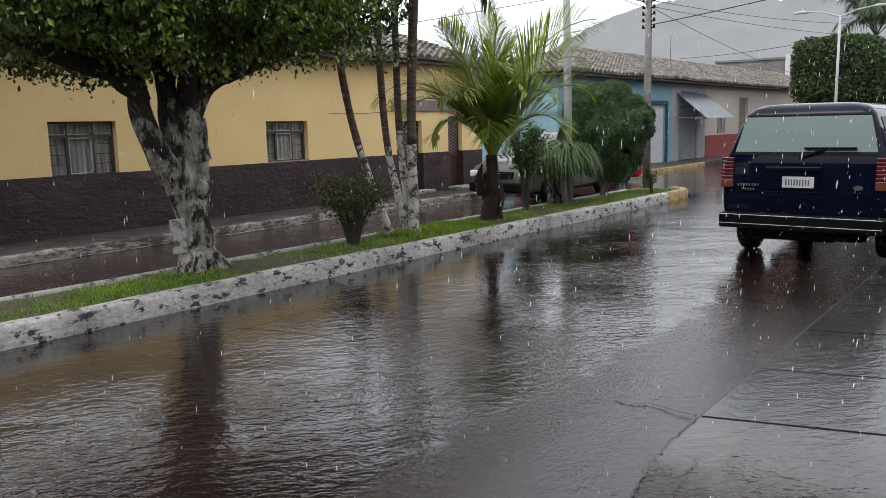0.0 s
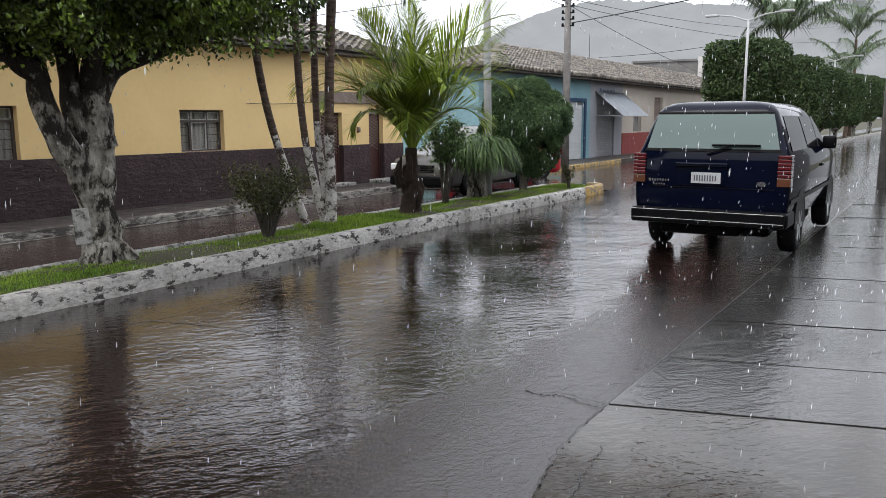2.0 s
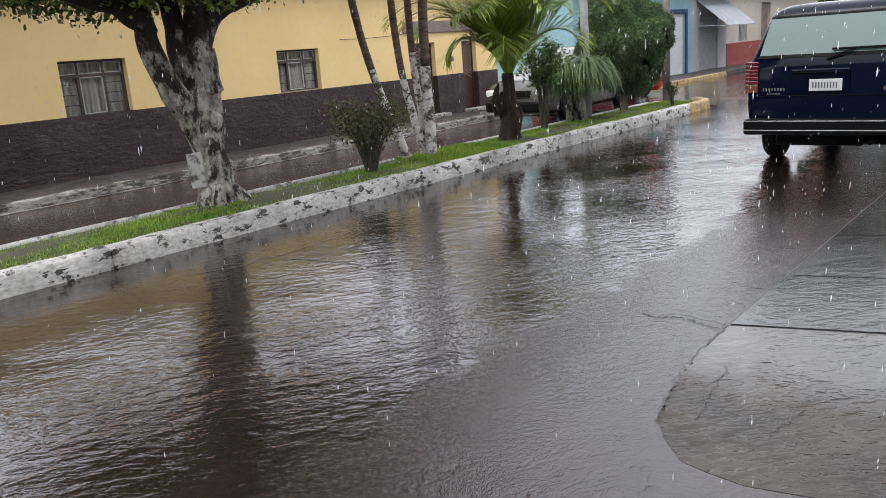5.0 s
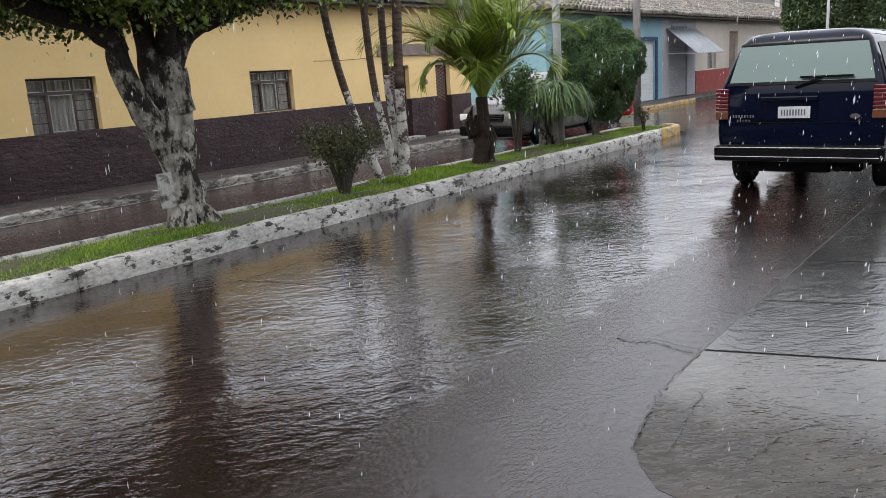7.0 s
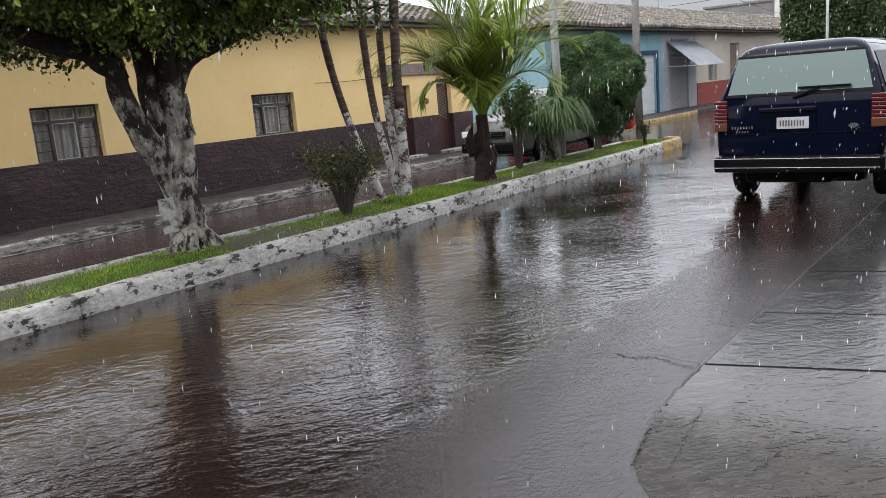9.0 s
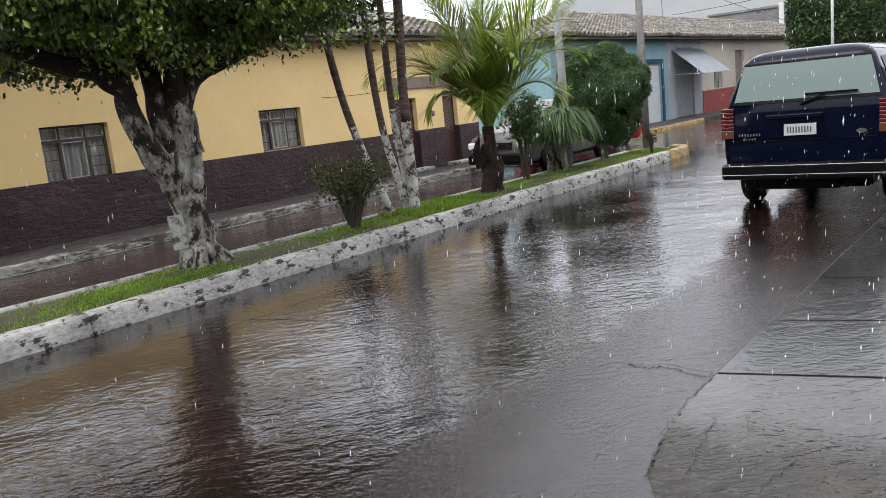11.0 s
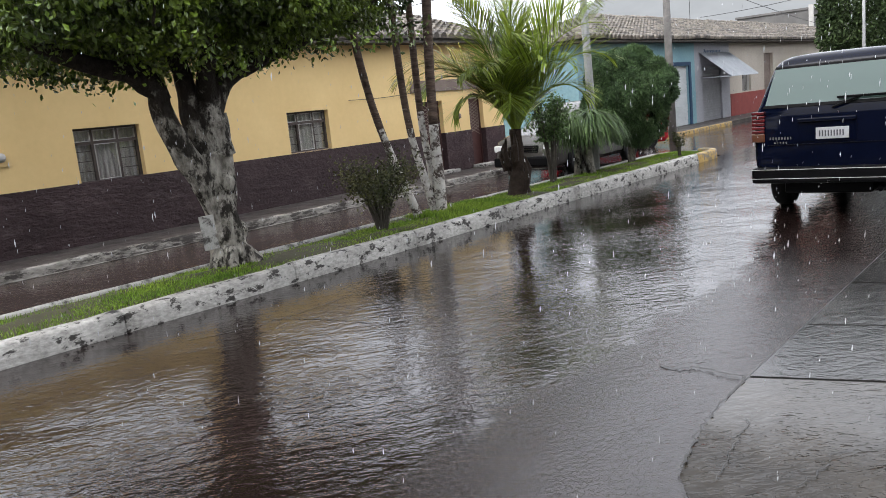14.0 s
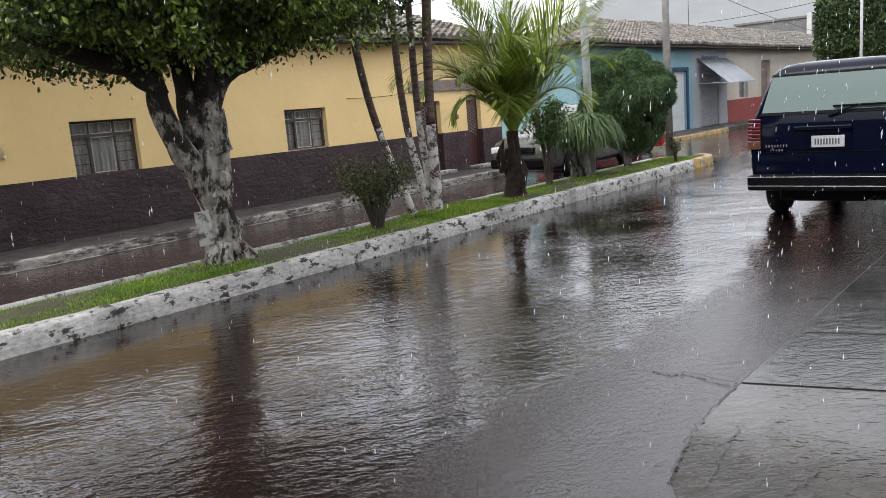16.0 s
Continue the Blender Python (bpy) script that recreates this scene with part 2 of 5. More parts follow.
CEMENT = surf("grey_cement_wall", (0.12, 0.115, 0.11), (0.19, 0.183, 0.175), scale=0.8, rough=0.8, bump=0.2)
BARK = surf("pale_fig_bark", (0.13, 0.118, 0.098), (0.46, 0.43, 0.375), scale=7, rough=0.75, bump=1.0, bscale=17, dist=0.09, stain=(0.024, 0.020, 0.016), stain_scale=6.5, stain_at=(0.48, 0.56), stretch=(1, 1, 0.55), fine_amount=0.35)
BARK_DARK = surf("dark_bark", (0.035, 0.030, 0.025), (0.08, 0.07, 0.058), scale=8, rough=0.7, bump=0.8, bscale=25, dist=0.03)
FIBRE = surf("palm_fibre", (0.018, 0.012, 0.009), (0.05, 0.034, 0.025), scale=10, rough=0.8, bump=1.0, bscale=35, dist=0.04)
PALM_BARK = surf("ringed_palm_bark", (0.040, 0.026, 0.020), (0.15, 0.105, 0.08), scale=9, rough=0.7, bump=1.0, bscale=10, dist=0.03, stretch=(0.5, 0.5, 2.6), stain=(0.25, 0.21, 0.17), stain_scale=7, stain_at=(0.62, 0.72))
LIME = surf("limed_palm_bark", (0.36, 0.34, 0.31), (0.54, 0.52, 0.48), scale=8, rough=0.7, bump=0.4, bscale=18, dist=0.02, stretch=(1, 1, 1.2), stain=(0.06, 0.045, 0.037), stain_scale=7, stain_at=(0.49, 0.57))


def two_tone_bark():
    """Fig bark, pale up to a ragged line in height, dark above it."""
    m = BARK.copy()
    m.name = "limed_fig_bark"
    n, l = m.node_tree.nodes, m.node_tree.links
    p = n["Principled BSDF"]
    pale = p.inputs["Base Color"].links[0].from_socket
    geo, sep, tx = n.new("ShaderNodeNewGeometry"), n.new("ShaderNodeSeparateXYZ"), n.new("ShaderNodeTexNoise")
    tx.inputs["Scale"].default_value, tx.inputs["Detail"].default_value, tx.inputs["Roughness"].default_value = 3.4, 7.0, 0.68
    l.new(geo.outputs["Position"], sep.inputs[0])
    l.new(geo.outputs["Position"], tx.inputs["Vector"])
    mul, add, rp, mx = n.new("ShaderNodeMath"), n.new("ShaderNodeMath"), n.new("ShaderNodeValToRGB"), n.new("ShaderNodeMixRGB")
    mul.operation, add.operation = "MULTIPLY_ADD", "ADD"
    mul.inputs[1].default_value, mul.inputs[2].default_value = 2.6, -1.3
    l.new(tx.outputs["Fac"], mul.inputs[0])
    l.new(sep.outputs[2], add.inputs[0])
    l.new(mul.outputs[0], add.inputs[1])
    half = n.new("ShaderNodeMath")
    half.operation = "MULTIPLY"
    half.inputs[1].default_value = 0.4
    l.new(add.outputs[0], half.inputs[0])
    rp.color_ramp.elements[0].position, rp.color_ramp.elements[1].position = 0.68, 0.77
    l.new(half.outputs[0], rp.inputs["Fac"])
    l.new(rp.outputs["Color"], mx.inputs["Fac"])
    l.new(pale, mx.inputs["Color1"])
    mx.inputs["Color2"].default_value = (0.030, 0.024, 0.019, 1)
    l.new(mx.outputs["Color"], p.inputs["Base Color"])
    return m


FIG_BARK = two_tone_bark()


def foliage(name, dark, light, rough=0.35, tl=0.25, spec=0.22):
    return surf(name, dark, light, scale=1.6, rough=rough, bump=0.0, bscale=30, vary=0.6, island=True, through_light=tl, spec=spec)


FIG_LEAF = foliage("fig_leaf", (0.010, 0.026, 0.006), (0.190, 0.275, 0.034), 0.28, 0.08, 0.5)
HEDGE_LEAF = foliage("hedge_leaf", (0.028, 0.048, 0.020), (0.065, 0.095, 0.036), 0.6)
PINE_LEAF = foliage("needle_leaf", (0.042, 0.078, 0.036), (0.095, 0.150, 0.064), 0.5)
PALM_LEAF = foliage("palm_leaf", (0.13, 0.20, 0.03), (0.33, 0.40, 0.07), 0.35, 0.35)
PALM_DRY = foliage("yellowing_palm_leaf", (0.22, 0.20, 0.035), (0.36, 0.30, 0.07), 0.4, 0.35)
PALM_DARK = foliage("dark_palm_leaf", (0.05, 0.075, 0.04), (0.09, 0.125, 0.06))
STRAP_LEAF = foliage("strap_leaf", (0.040, 0.075, 0.026), (0.095, 0.145, 0.048), 0.4)
SHRUB_LEAF = foliage("shrub_leaf", (0.038, 0.050, 0.022), (0.105, 0.100, 0.042))
GRASS = foliage("wet_grass", (0.09, 0.17, 0.022), (0.24, 0.33, 0.05), 0.45)
VAN_PAINT = surf("dark_navy_paint", (0.0012, 0.0022, 0.008), (0.002, 0.0035, 0.012), rough=0.06, bump=0.0, coat=0.0, spec=0.13)
BLACK_TRIM = surf("black_plastic", (0.004, 0.004, 0.0045), (0.006, 0.006, 0.0065), rough=0.35, bump=0.05, spec=0.06)
CHROME = surf("chrome", (0.55, 0.56, 0.58), (0.65, 0.66, 0.68), rough=0.15, metal=1.0, bump=0.0)
VAN_GLASS = glass("tinted_rear_glass", (0.060, 0.098, 0.086), 0.04, 0.6, 0.1)
DARK_GLASS = glass("dark_side_glass", (0.008, 0.009, 0.010), 0.04, 0.35, 0.0)
LAMP_RED = surf("red_lamp_lens", (0.065, 0.005, 0.007), (0.09, 0.008, 0.010), rough=0.12, bump=0.0, coat=0.5)
LAMP_AMBER = surf("amber_lamp_lens", (0.075, 0.028, 0.014), (0.10, 0.038, 0.02), rough=0.12, bump=0.0, coat=0.5)
LAMP_CLEAR = surf("clear_lamp_lens", (0.5, 0.5, 0.5), (0.6, 0.6, 0.6), rough=0.1, bump=0.0, coat=0.5)
PLATE = surf("plate_white", (0.36, 0.36, 0.37), (0.42, 0.42, 0.43), rough=0.4, bump=0.0)
PLATE_INK = surf("plate_ink", (0.06, 0.06, 0.07), (0.08, 0.08, 0.09), rough=0.5, bump=0.0)
RUBBER = surf("tyre_rubber", (0.010, 0.010, 0.010), (0.012, 0.012, 0.012), rough=0.6, bump=0.2, spec=0.1)
ALLOY = surf("alloy_rim", (0.32, 0.33, 0.34), (0.42, 0.43, 0.44), rough=0.3, metal=0.8, bump=0.0)
RED_PAINT = surf("red_car_paint", (0.36, 0.012, 0.02), (0.42, 0.018, 0.026), rough=0.2, bump=0.0, coat=0.8)
SILVER_PAINT = surf("dark_grey_paint", (0.055, 0.051, 0.047), (0.075, 0.070, 0.065), rough=0.25, metal=0.0, bump=0.0, coat=0.2)
POLE_WHITE = surf("white_pole_paint", (0.30, 0.30, 0.30), (0.40, 0.40, 0.40), rough=0.4, bump=0.1)
POLE_CONCRETE = surf("pole_concrete", (0.11, 0.103, 0.095), (0.19, 0.178, 0.165), rough=0.7, bump=0.3, stain=(0.1, 0.095, 0.09), stain_scale=2, stain_at=(0.5, 0.7))
CABLE = surf("black_cable", (0.03, 0.03, 0.03), (0.05, 0.05, 0.05), rough=0.5, bump=0.0)
# rain haze is put into this pale emission colour; the hills glow unlit
HILL = bpy.data.materials.new("hill_painted_haze")
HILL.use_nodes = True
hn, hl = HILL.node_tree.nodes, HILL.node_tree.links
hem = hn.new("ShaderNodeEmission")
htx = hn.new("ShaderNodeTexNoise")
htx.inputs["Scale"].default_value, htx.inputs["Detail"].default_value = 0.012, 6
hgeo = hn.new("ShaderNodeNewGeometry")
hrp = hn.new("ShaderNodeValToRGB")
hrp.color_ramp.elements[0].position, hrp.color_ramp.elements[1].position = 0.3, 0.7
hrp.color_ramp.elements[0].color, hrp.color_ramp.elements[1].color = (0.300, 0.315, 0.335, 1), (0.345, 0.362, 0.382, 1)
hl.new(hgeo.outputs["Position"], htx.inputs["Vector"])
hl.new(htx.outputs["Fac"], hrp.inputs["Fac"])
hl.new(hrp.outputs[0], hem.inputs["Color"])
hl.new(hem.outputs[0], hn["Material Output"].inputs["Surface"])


# ---- shape helpers ----
def thing(name, m, label, category, group="", kind=""):
    ob = new(name)
    ob.matrix_world = m
    ob.empty_display_size = 0.1
    return tagged(ob, label, category, group, kind)


def mesh_of(name, bm, material, smooth=False):
    me = bpy.data.meshes.new(name)
    bm.to_mesh(me)
    bm.free()
    me.materials.append(material)
    if smooth:
        me.polygons.foreach_set("use_smooth", [True] * len(me.polygons))
    return me


def part(name, bm, material, parent=None, label="", smooth=False):
    me = bm if isinstance(bm, bpy.types.Mesh) else mesh_of(name, bm, material, smooth)
    ob = new(name, me)
    if parent is not None:
        ob.parent = parent
    if label:
        ob["label"] = label
    return ob


def box(x0, y0, z0, x1, y1, z1, bevel=0.0, bm=None, m=None):
    bm = bm or bmesh.new()
    vs = bmesh.ops.create_cube(bm, size=1)["verts"]
    tr = Matrix.Translation(((x0 + x1) / 2, (y0 + y1) / 2, (z0 + z1) / 2)) @ Matrix.Diagonal((abs(x1 - x0), abs(y1 - y0), abs(z1 - z0), 1))
    bmesh.ops.transform(bm, matrix=(m @ tr) if m else tr, verts=vs)
    if bevel:
        es = list({e for v in vs for e in v.link_edges})
        bmesh.ops.bevel(bm, geom=es, offset=bevel, segments=2, affect="EDGES", profile=0.5)
    return bm


def tube(pts, radii, sides=10, bm=None, lumps=0.0, seed=0, cap=True):
    """A tapered tube along points; lumps makes it gnarled."""
    bm = bm or bmesh.new()
    rings = []
    pts = [Vector(p) for p in pts]
    for i, p in enumerate(pts):
        d = (pts[min(i + 1, len(pts) - 1)] - pts[max(i - 1, 0)]).normalized()
        u = d.cross(Vector((0.31, 0.95, 0.02))).normalized() if abs(d.y) < 0.9 else d.cross(Vector((1, 0, 0))).normalized()
        w = d.cross(u)
        ring = []
        for k in range(sides):
            a = 2 * math.pi * k / sides
            r = radii[i] if not hasattr(radii, "real") else radii
            dirn = u * math.cos(a) + w * math.sin(a)
            if lumps:
                r *= 1 + lumps * noise.noise(Vector((seed, 0, 0)) + (p + dirn * r) * 4.0) + lumps * 0.5 * math.cos(3 * a + seed + i * 0.25)
            ring.append(bm.verts.new(p + dirn * r))
        rings.append(ring)
    for a, b in zip(rings, rings[1:]):
        for k in range(sides):
            bm.faces.new((a[k], a[(k + 1) % sides], b[(k + 1) % sides], b[k]))
    if cap:
        bm.faces.new(list(reversed(rings[0])))
        bm.faces.new(rings[-1])
    return bm


def smooth_path(pts, n):
    """A gentle curve through a few points."""
    pts = [Vector(p) for p in pts]
    out = []
    for i in range(len(pts) - 1):
        p0, p1, p2, p3 = pts[max(i - 1, 0)], pts[i], pts[i + 1], pts[min(i + 2, len(pts) - 1)]
        for k in range(n):
            t = k / n
            out.append(0.5 * ((2 * p1) + (p2 - p0) * t + (2 * p0 - 5 * p1 + 4 * p2 - p3) * t * t + (3 * p1 - p0 - 3 * p2 + p3) * t ** 3))
    out.append(pts[-1])
    return out


def leaf_mesh(name, places, sizes, material, rng, aspect=0.5, lean=None, droop=0.3):
    """Many small folded leaves: each is a diamond of two triangles at its own place and turn."""
    n = len(places)
    places = np.asarray(places, dtype=float)
    sizes = np.asarray(sizes, dtype=float).reshape(-1, 1)
    d = rng.normal(size=(n, 3))
    if lean is not None:
        d = d * 0.75 + np.asarray(lean)
    d[:, 2] -= droop
    d /= np.linalg.norm(d, axis=1, keepdims=True)
    s = np.cross(d, rng.normal(size=(n, 3)))
    s /= np.linalg.norm(s, axis=1, keepdims=True)
    u = np.cross(d, s)
    v = np.empty((n, 4, 3))
    v[:, 0] = places - d * sizes * 0.5
    v[:, 1] = places + s * sizes * aspect * 0.5 + u * sizes * 0.08
    v[:, 2] = places + d * sizes * 0.5
    v[:, 3] = places - s * sizes * aspect * 0.5 + u * sizes * 0.08
    i = np.arange(n) * 4
    f = np.empty((n, 2, 3), dtype=int)
    f[:, 0] = np.stack((i, i + 1, i + 2), 1)
    f[:, 1] = np.stack((i, i + 2, i + 3), 1)
    me = bpy.data.meshes.new(name)
    me.from_pydata(v.reshape(-1, 3).tolist(), [], f.reshape(-1, 3).tolist())
    me.materials.append(material)
    return me


# ---- ground, roads, kerbs ----
def structure(name, bm, material, label, smooth=False):
    return tagged(part(name, bm, material, None, "", smooth), label, name.split("_")[0], kind="structure")


KX = -6.06      # road side of the median's kerb
TIP = 17.8      # end of the median
bm = bmesh.new()
bmesh.ops.create_grid(bm, x_segments=1, y_segments=1, size=3000)
bmesh.ops.translate(bm, vec=(0, 0, -0.45), verts=bm.verts)
structure("ground", bm, EARTH, "wet brown earth of the valley floor")

bm = bmesh.new()
prof = [(-1.08, -0.015), (-1.6, 0.0), (-4.0, 0.0), (-6.2, 0.0)]
ys = (-25, 18.3, 60, 200)
rows = [[bm.verts.new((x, y, z)) for x, z in prof] for y in ys]
for a, b in zip(rows, rows[1:]):
    for k in range(len(prof) - 1):
        bm.faces.new((a[k + 1], a[k], b[k], b[k + 1]))
vs = [bm.verts.new(p) for p in ((-1.08, -25, -0.0152), (3.0, -25, -0.0152), (3.0, 4.3, -0.0152), (-1.08, 4.3, -0.0152))]
bm.faces.new(vs)
structure("road_near", bm, ASPHALT, "dark wet asphalt road with running rain water")
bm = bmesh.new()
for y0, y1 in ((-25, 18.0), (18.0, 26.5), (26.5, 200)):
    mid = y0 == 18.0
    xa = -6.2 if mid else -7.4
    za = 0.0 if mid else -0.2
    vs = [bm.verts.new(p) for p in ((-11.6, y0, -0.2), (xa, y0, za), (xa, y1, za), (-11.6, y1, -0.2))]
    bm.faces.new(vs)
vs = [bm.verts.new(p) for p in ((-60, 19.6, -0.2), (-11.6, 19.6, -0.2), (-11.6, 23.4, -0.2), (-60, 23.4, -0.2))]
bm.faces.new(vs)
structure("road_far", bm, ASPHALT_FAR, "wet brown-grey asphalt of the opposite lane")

# concrete strip of slabs beside the road
bm = box(-1.094, 4.3, -0.2, 3.0, 60, -0.006)
strip = structure("pavement_strip", bm, JOINT, "strip of wet grey concrete slabs with dark joints")


def slab(parent, x0, y0, x1, y1, z, first=False):
    """One cast slab, its joints at a slant; the first one has a broken near end."""
    bm = bmesh.new()
    sk = 0.31 * (x1 - x0)
    if first:
        pts = [(-0.955, 3.35), (-0.86, 3.20), (-0.72, 3.05), (-0.60, 3.02), (-0.45, 3.0), (x1, 3.35), (x1, y1 + sk), (x0, y1), (x0 + 0.01, 4.2), (x0 + 0.03, 3.89), (x0 + 0.07, 3.6)]
    else:
        pts = [(x0, y0), (x1, y0 + sk), (x1, y1 + sk), (x0, y1)]
    n = len(pts)
    lo = [bm.verts.new((x, y, -0.1)) for x, y in pts]
    hi = [bm.verts.new((x, y, -0.0135 if first and k < 6 else z)) for k, (x, y) in enumerate(pts)]
    bmesh.ops.triangulate(bm, faces=[bm.faces.new(hi)])
    for k in range(n):
        bm.faces.new((lo[k], lo[(k + 1) % n], hi[(k + 1) % n], hi[k]))
    bmesh.ops.recalc_face_normals(bm, faces=bm.faces)
    return part("slab", bm, SLAB_POOL if first else SLAB, parent)


# kerbs and soil of the median
def kerb_bar(name, pts, w, h, z0, material, label, wob=0.012, step=0.25, seed=1):
    """A kerb along a line of points, its edges worn and uneven."""
    bm = bmesh.new()
    line = []
    for a, b in zip(pts, pts[1:]):
        a, b = Vector(a), Vector(b)
        k = max(1, int((b - a).length / step))
        line += [a.lerp(b, i / k) for i in range(k)]
    line.append(Vector(pts[-1]))
    rings = []
    for i, p in enumerate(line):
        d = (line[min(i + 1, len(line) - 1)] - line[max(i - 1, 0)]).normalized()
        s = Vector((d.y, -d.x, 0))

        def j(k):
            return noise.noise(Vector((p.x * 2.1 + k * 7, p.y * 2.3, seed))) * wob
        c = 0.03
        ring = [p + s * (w + j(1)) + Vector((0, 0, z0)), p + s * (w - 0.012 + j(2)) + Vector((0, 0, z0 + h - c + j(3))), p + s * (w - c - 0.01 + j(4)) + Vector((0, 0, z0 + h + j(5))),
                p + s * (c + j(6)) + Vector((0, 0, z0 + h + j(7))), p + s * j(8) + Vector((0, 0, z0 + h - c)), p + Vector((0, 0, z0))]
        rings.append([bm.verts.new(q) for q in ring])
    for a, b in zip(rings, rings[1:]):
        for k in range(len(a) - 1):
            bm.faces.new((a[k], a[k + 1], b[k + 1], b[k]))
    bm.faces.new(rings[0])
    bm.faces.new(list(reversed(rings[-1])))
    bmesh.ops.recalc_face_normals(bm, faces=bm.faces)
    return structure(name, bm, material, label, True)


cuts = [-15, -8, -2.16, -0.24, 1.68, 3.6, 5.52, 7.44, 9.36, 11.28, 13.2, 16.3]
for k, (ya, yb) in enumerate(zip(cuts, cuts[1:])):
    kerb_bar("kerb_median", [(KX - 0.2, ya + 0.005, 0), (KX - 0.2, yb - 0.005, 0)], 0.2, 0.213 + 0.004 * math.sin(k * 2.3), -0.02, WHITEWASH, "whitewashed median kerb with black peeling patches", seed=1 + k)
kerb_bar("kerb_tip", [(KX - 0.2, 16.302, 0), (KX - 0.2, 17.3, 0), (KX - 0.32, 17.6, 0), (KX - 0.6, 17.75, 0)], 0.2, 0.21, -0.02, KERB_YELLOW, "yellow painted end of the median kerb")
kerb_bar("kerb_rear", [(-7.56, -15, 0), (-7.56, 17.4, 0), (-7.3, 17.7, 0), (-6.7, 17.8, 0)], 0.08, 0.365, -0.22, KERB_GREY, "low pale concrete edge of the grass median", 0.008)
kerb_bar("kerb_next", [(KX - 0.2, 27.5, 0), (KX - 0.2, 150, 0)], 0.2, 0.2, -0.02, WHITEWASH, "whitewashed kerb of the next median", step=1.0, seed=9)
structure("soil_next", box(-7.4, 27.5, -0.22, KX - 0.202, 150, 0.14), EARTH, "dark wet soil of the next median")
rngs = np.random.default_rng(5)
bm = bmesh.new()
nx, ny = 8, 130
grid = [[bm.verts.new((-7.5 + 1.28 * i / nx, -15 + 32.6 * j / ny, 0.10 + 0.05 * math.sin(math.pi * i / nx) + 0.05 * noise.noise(Vector((i * 0.5, j * 0.4, 3))))) for i in range(nx + 1)] for j in range(ny + 1)]
for j in range(ny):
    for i in range(nx):
        bm.faces.new((grid[j][i], grid[j][i + 1], grid[j + 1][i + 1], grid[j + 1][i]))
structure("soil_median", bm, EARTH, "dark wet soil of the planted median", True)

# grass
N = 90000
gx = rngs.uniform(-7.48, -6.24, N)
gy = rngs.uniform(0.5, 17.6, N)
dens = np.array([0.5 + 0.9 * noise.noise(Vector((a * 1.4, b * 0.7, 0))) for a, b in zip(gx, gy)])
keep = rngs.uniform(0, 1, N) < np.clip(dens * 1.5 - 0.2 + np.clip((gy - 6.5) * 0.2, 0, 0.55), 0.03, 1) * np.where(gx < -7.3, 0.4, 1.0)
gx, gy, dens = gx[keep], gy[keep], dens[keep]
gh = (0.010 + 0.022 * rngs.uniform(0, 1, len(gx))) * (0.75 + 0.7 * np.clip(dens, 0, 1)) + 0.05 * (np.abs(gy - 9.4) < 0.8)
ga = rngs.uniform(0, 6.283, len(gx))
lean = rngs.uniform(0.1, 0.6, len(gx)) * gh
z0 = 0.11 + 0.03 * np.sin(np.pi * (gx + 7.5) / 1.28)
v = np.empty((len(gx), 4, 3))
cx, cy = np.cos(ga), np.sin(ga)
v[:, 0] = np.stack((gx - cy * 0.004, gy + cx * 0.004, z0 - 0.02), 1)
v[:, 1] = np.stack((gx + cy * 0.004, gy - cx * 0.004, z0 - 0.02), 1)
v[:, 2] = np.stack((gx + cx * lean * 0.4 + cy * 0.004, gy + cy * lean * 0.4 - cx * 0.004, z0 + gh * 0.6), 1)
v[:, 3] = np.stack((gx + cx * lean, gy + cy * lean, z0 + gh), 1)
i4 = np.arange(len(gx)) * 4
f = np.concatenate((np.stack((i4, i4 + 1, i4 + 2), 1), np.stack((i4, i4 + 2, i4 + 3), 1)))
me = bpy.data.meshes.new("grass")
me.from_pydata(v.reshape(-1, 3).tolist(), [], f.tolist())
me.materials.append(GRASS)
tagged(part("grass", me, GRASS), "bright green wet grass growing on the median", "grass", kind="stuff")

# far pavements
structure("pavement_house", box(-13.6, -15, -0.3, -11.72, 19.3, -0.06, 0.02), PAVING, "narrow wet grey pavement along the yellow house")
kerb_bar("kerb_house", [(-11.72, -15, 0), (-11.72, 19.3, 0)], 0.14, 0.16, -0.21, KERB_OLD, "worn whitewashed kerb below the yellow house", 0.03, seed=4)
bm = box(-11.57, -15, -0.198, -11.50, 19.3, -0.192)
structure("trim_road_line", bm, KERB_OLD, "thin worn white line along the gutter")
structure("pavement_corner", box(-13.6, 23.4, -0.3, -11.5, 80, -0.06, 0.02), PAVING, "wet pavement along the turquoise house")
kerb_bar("kerb_corner", [(-11.5, 23.4, 0), (-11.5, 33, 0)], 0.14, 0.16, -0.21, KERB_YELLOW, "yellow painted corner kerb", 0.01, seed=7)


# ---- houses ----
def wall_with_openings(x_out, thick, y0, y1, z0, z1, openings):
    """A wall along y with openings (ya, yb, za, zb) that go right through it."""
    bm = bmesh.new()
    x_in = x_out - thick
    y = y0
    for ya, yb, za, zb in sorted(openings):
        box(x_in, y, z0, x_out, ya, z1, bm=bm)
        if za > z0:
            box(x_in, ya, z0, x_out, yb, za, bm=bm)
        if zb < z1:
            box(x_in, ya, zb, x_out, yb, z1, bm=bm)
        y = yb
    box(x_in, y, z0, x_out, y1, z1, bm=bm)
    bmesh.ops.remove_doubles(bm, verts=bm.verts, dist=0.0005)
    return bm


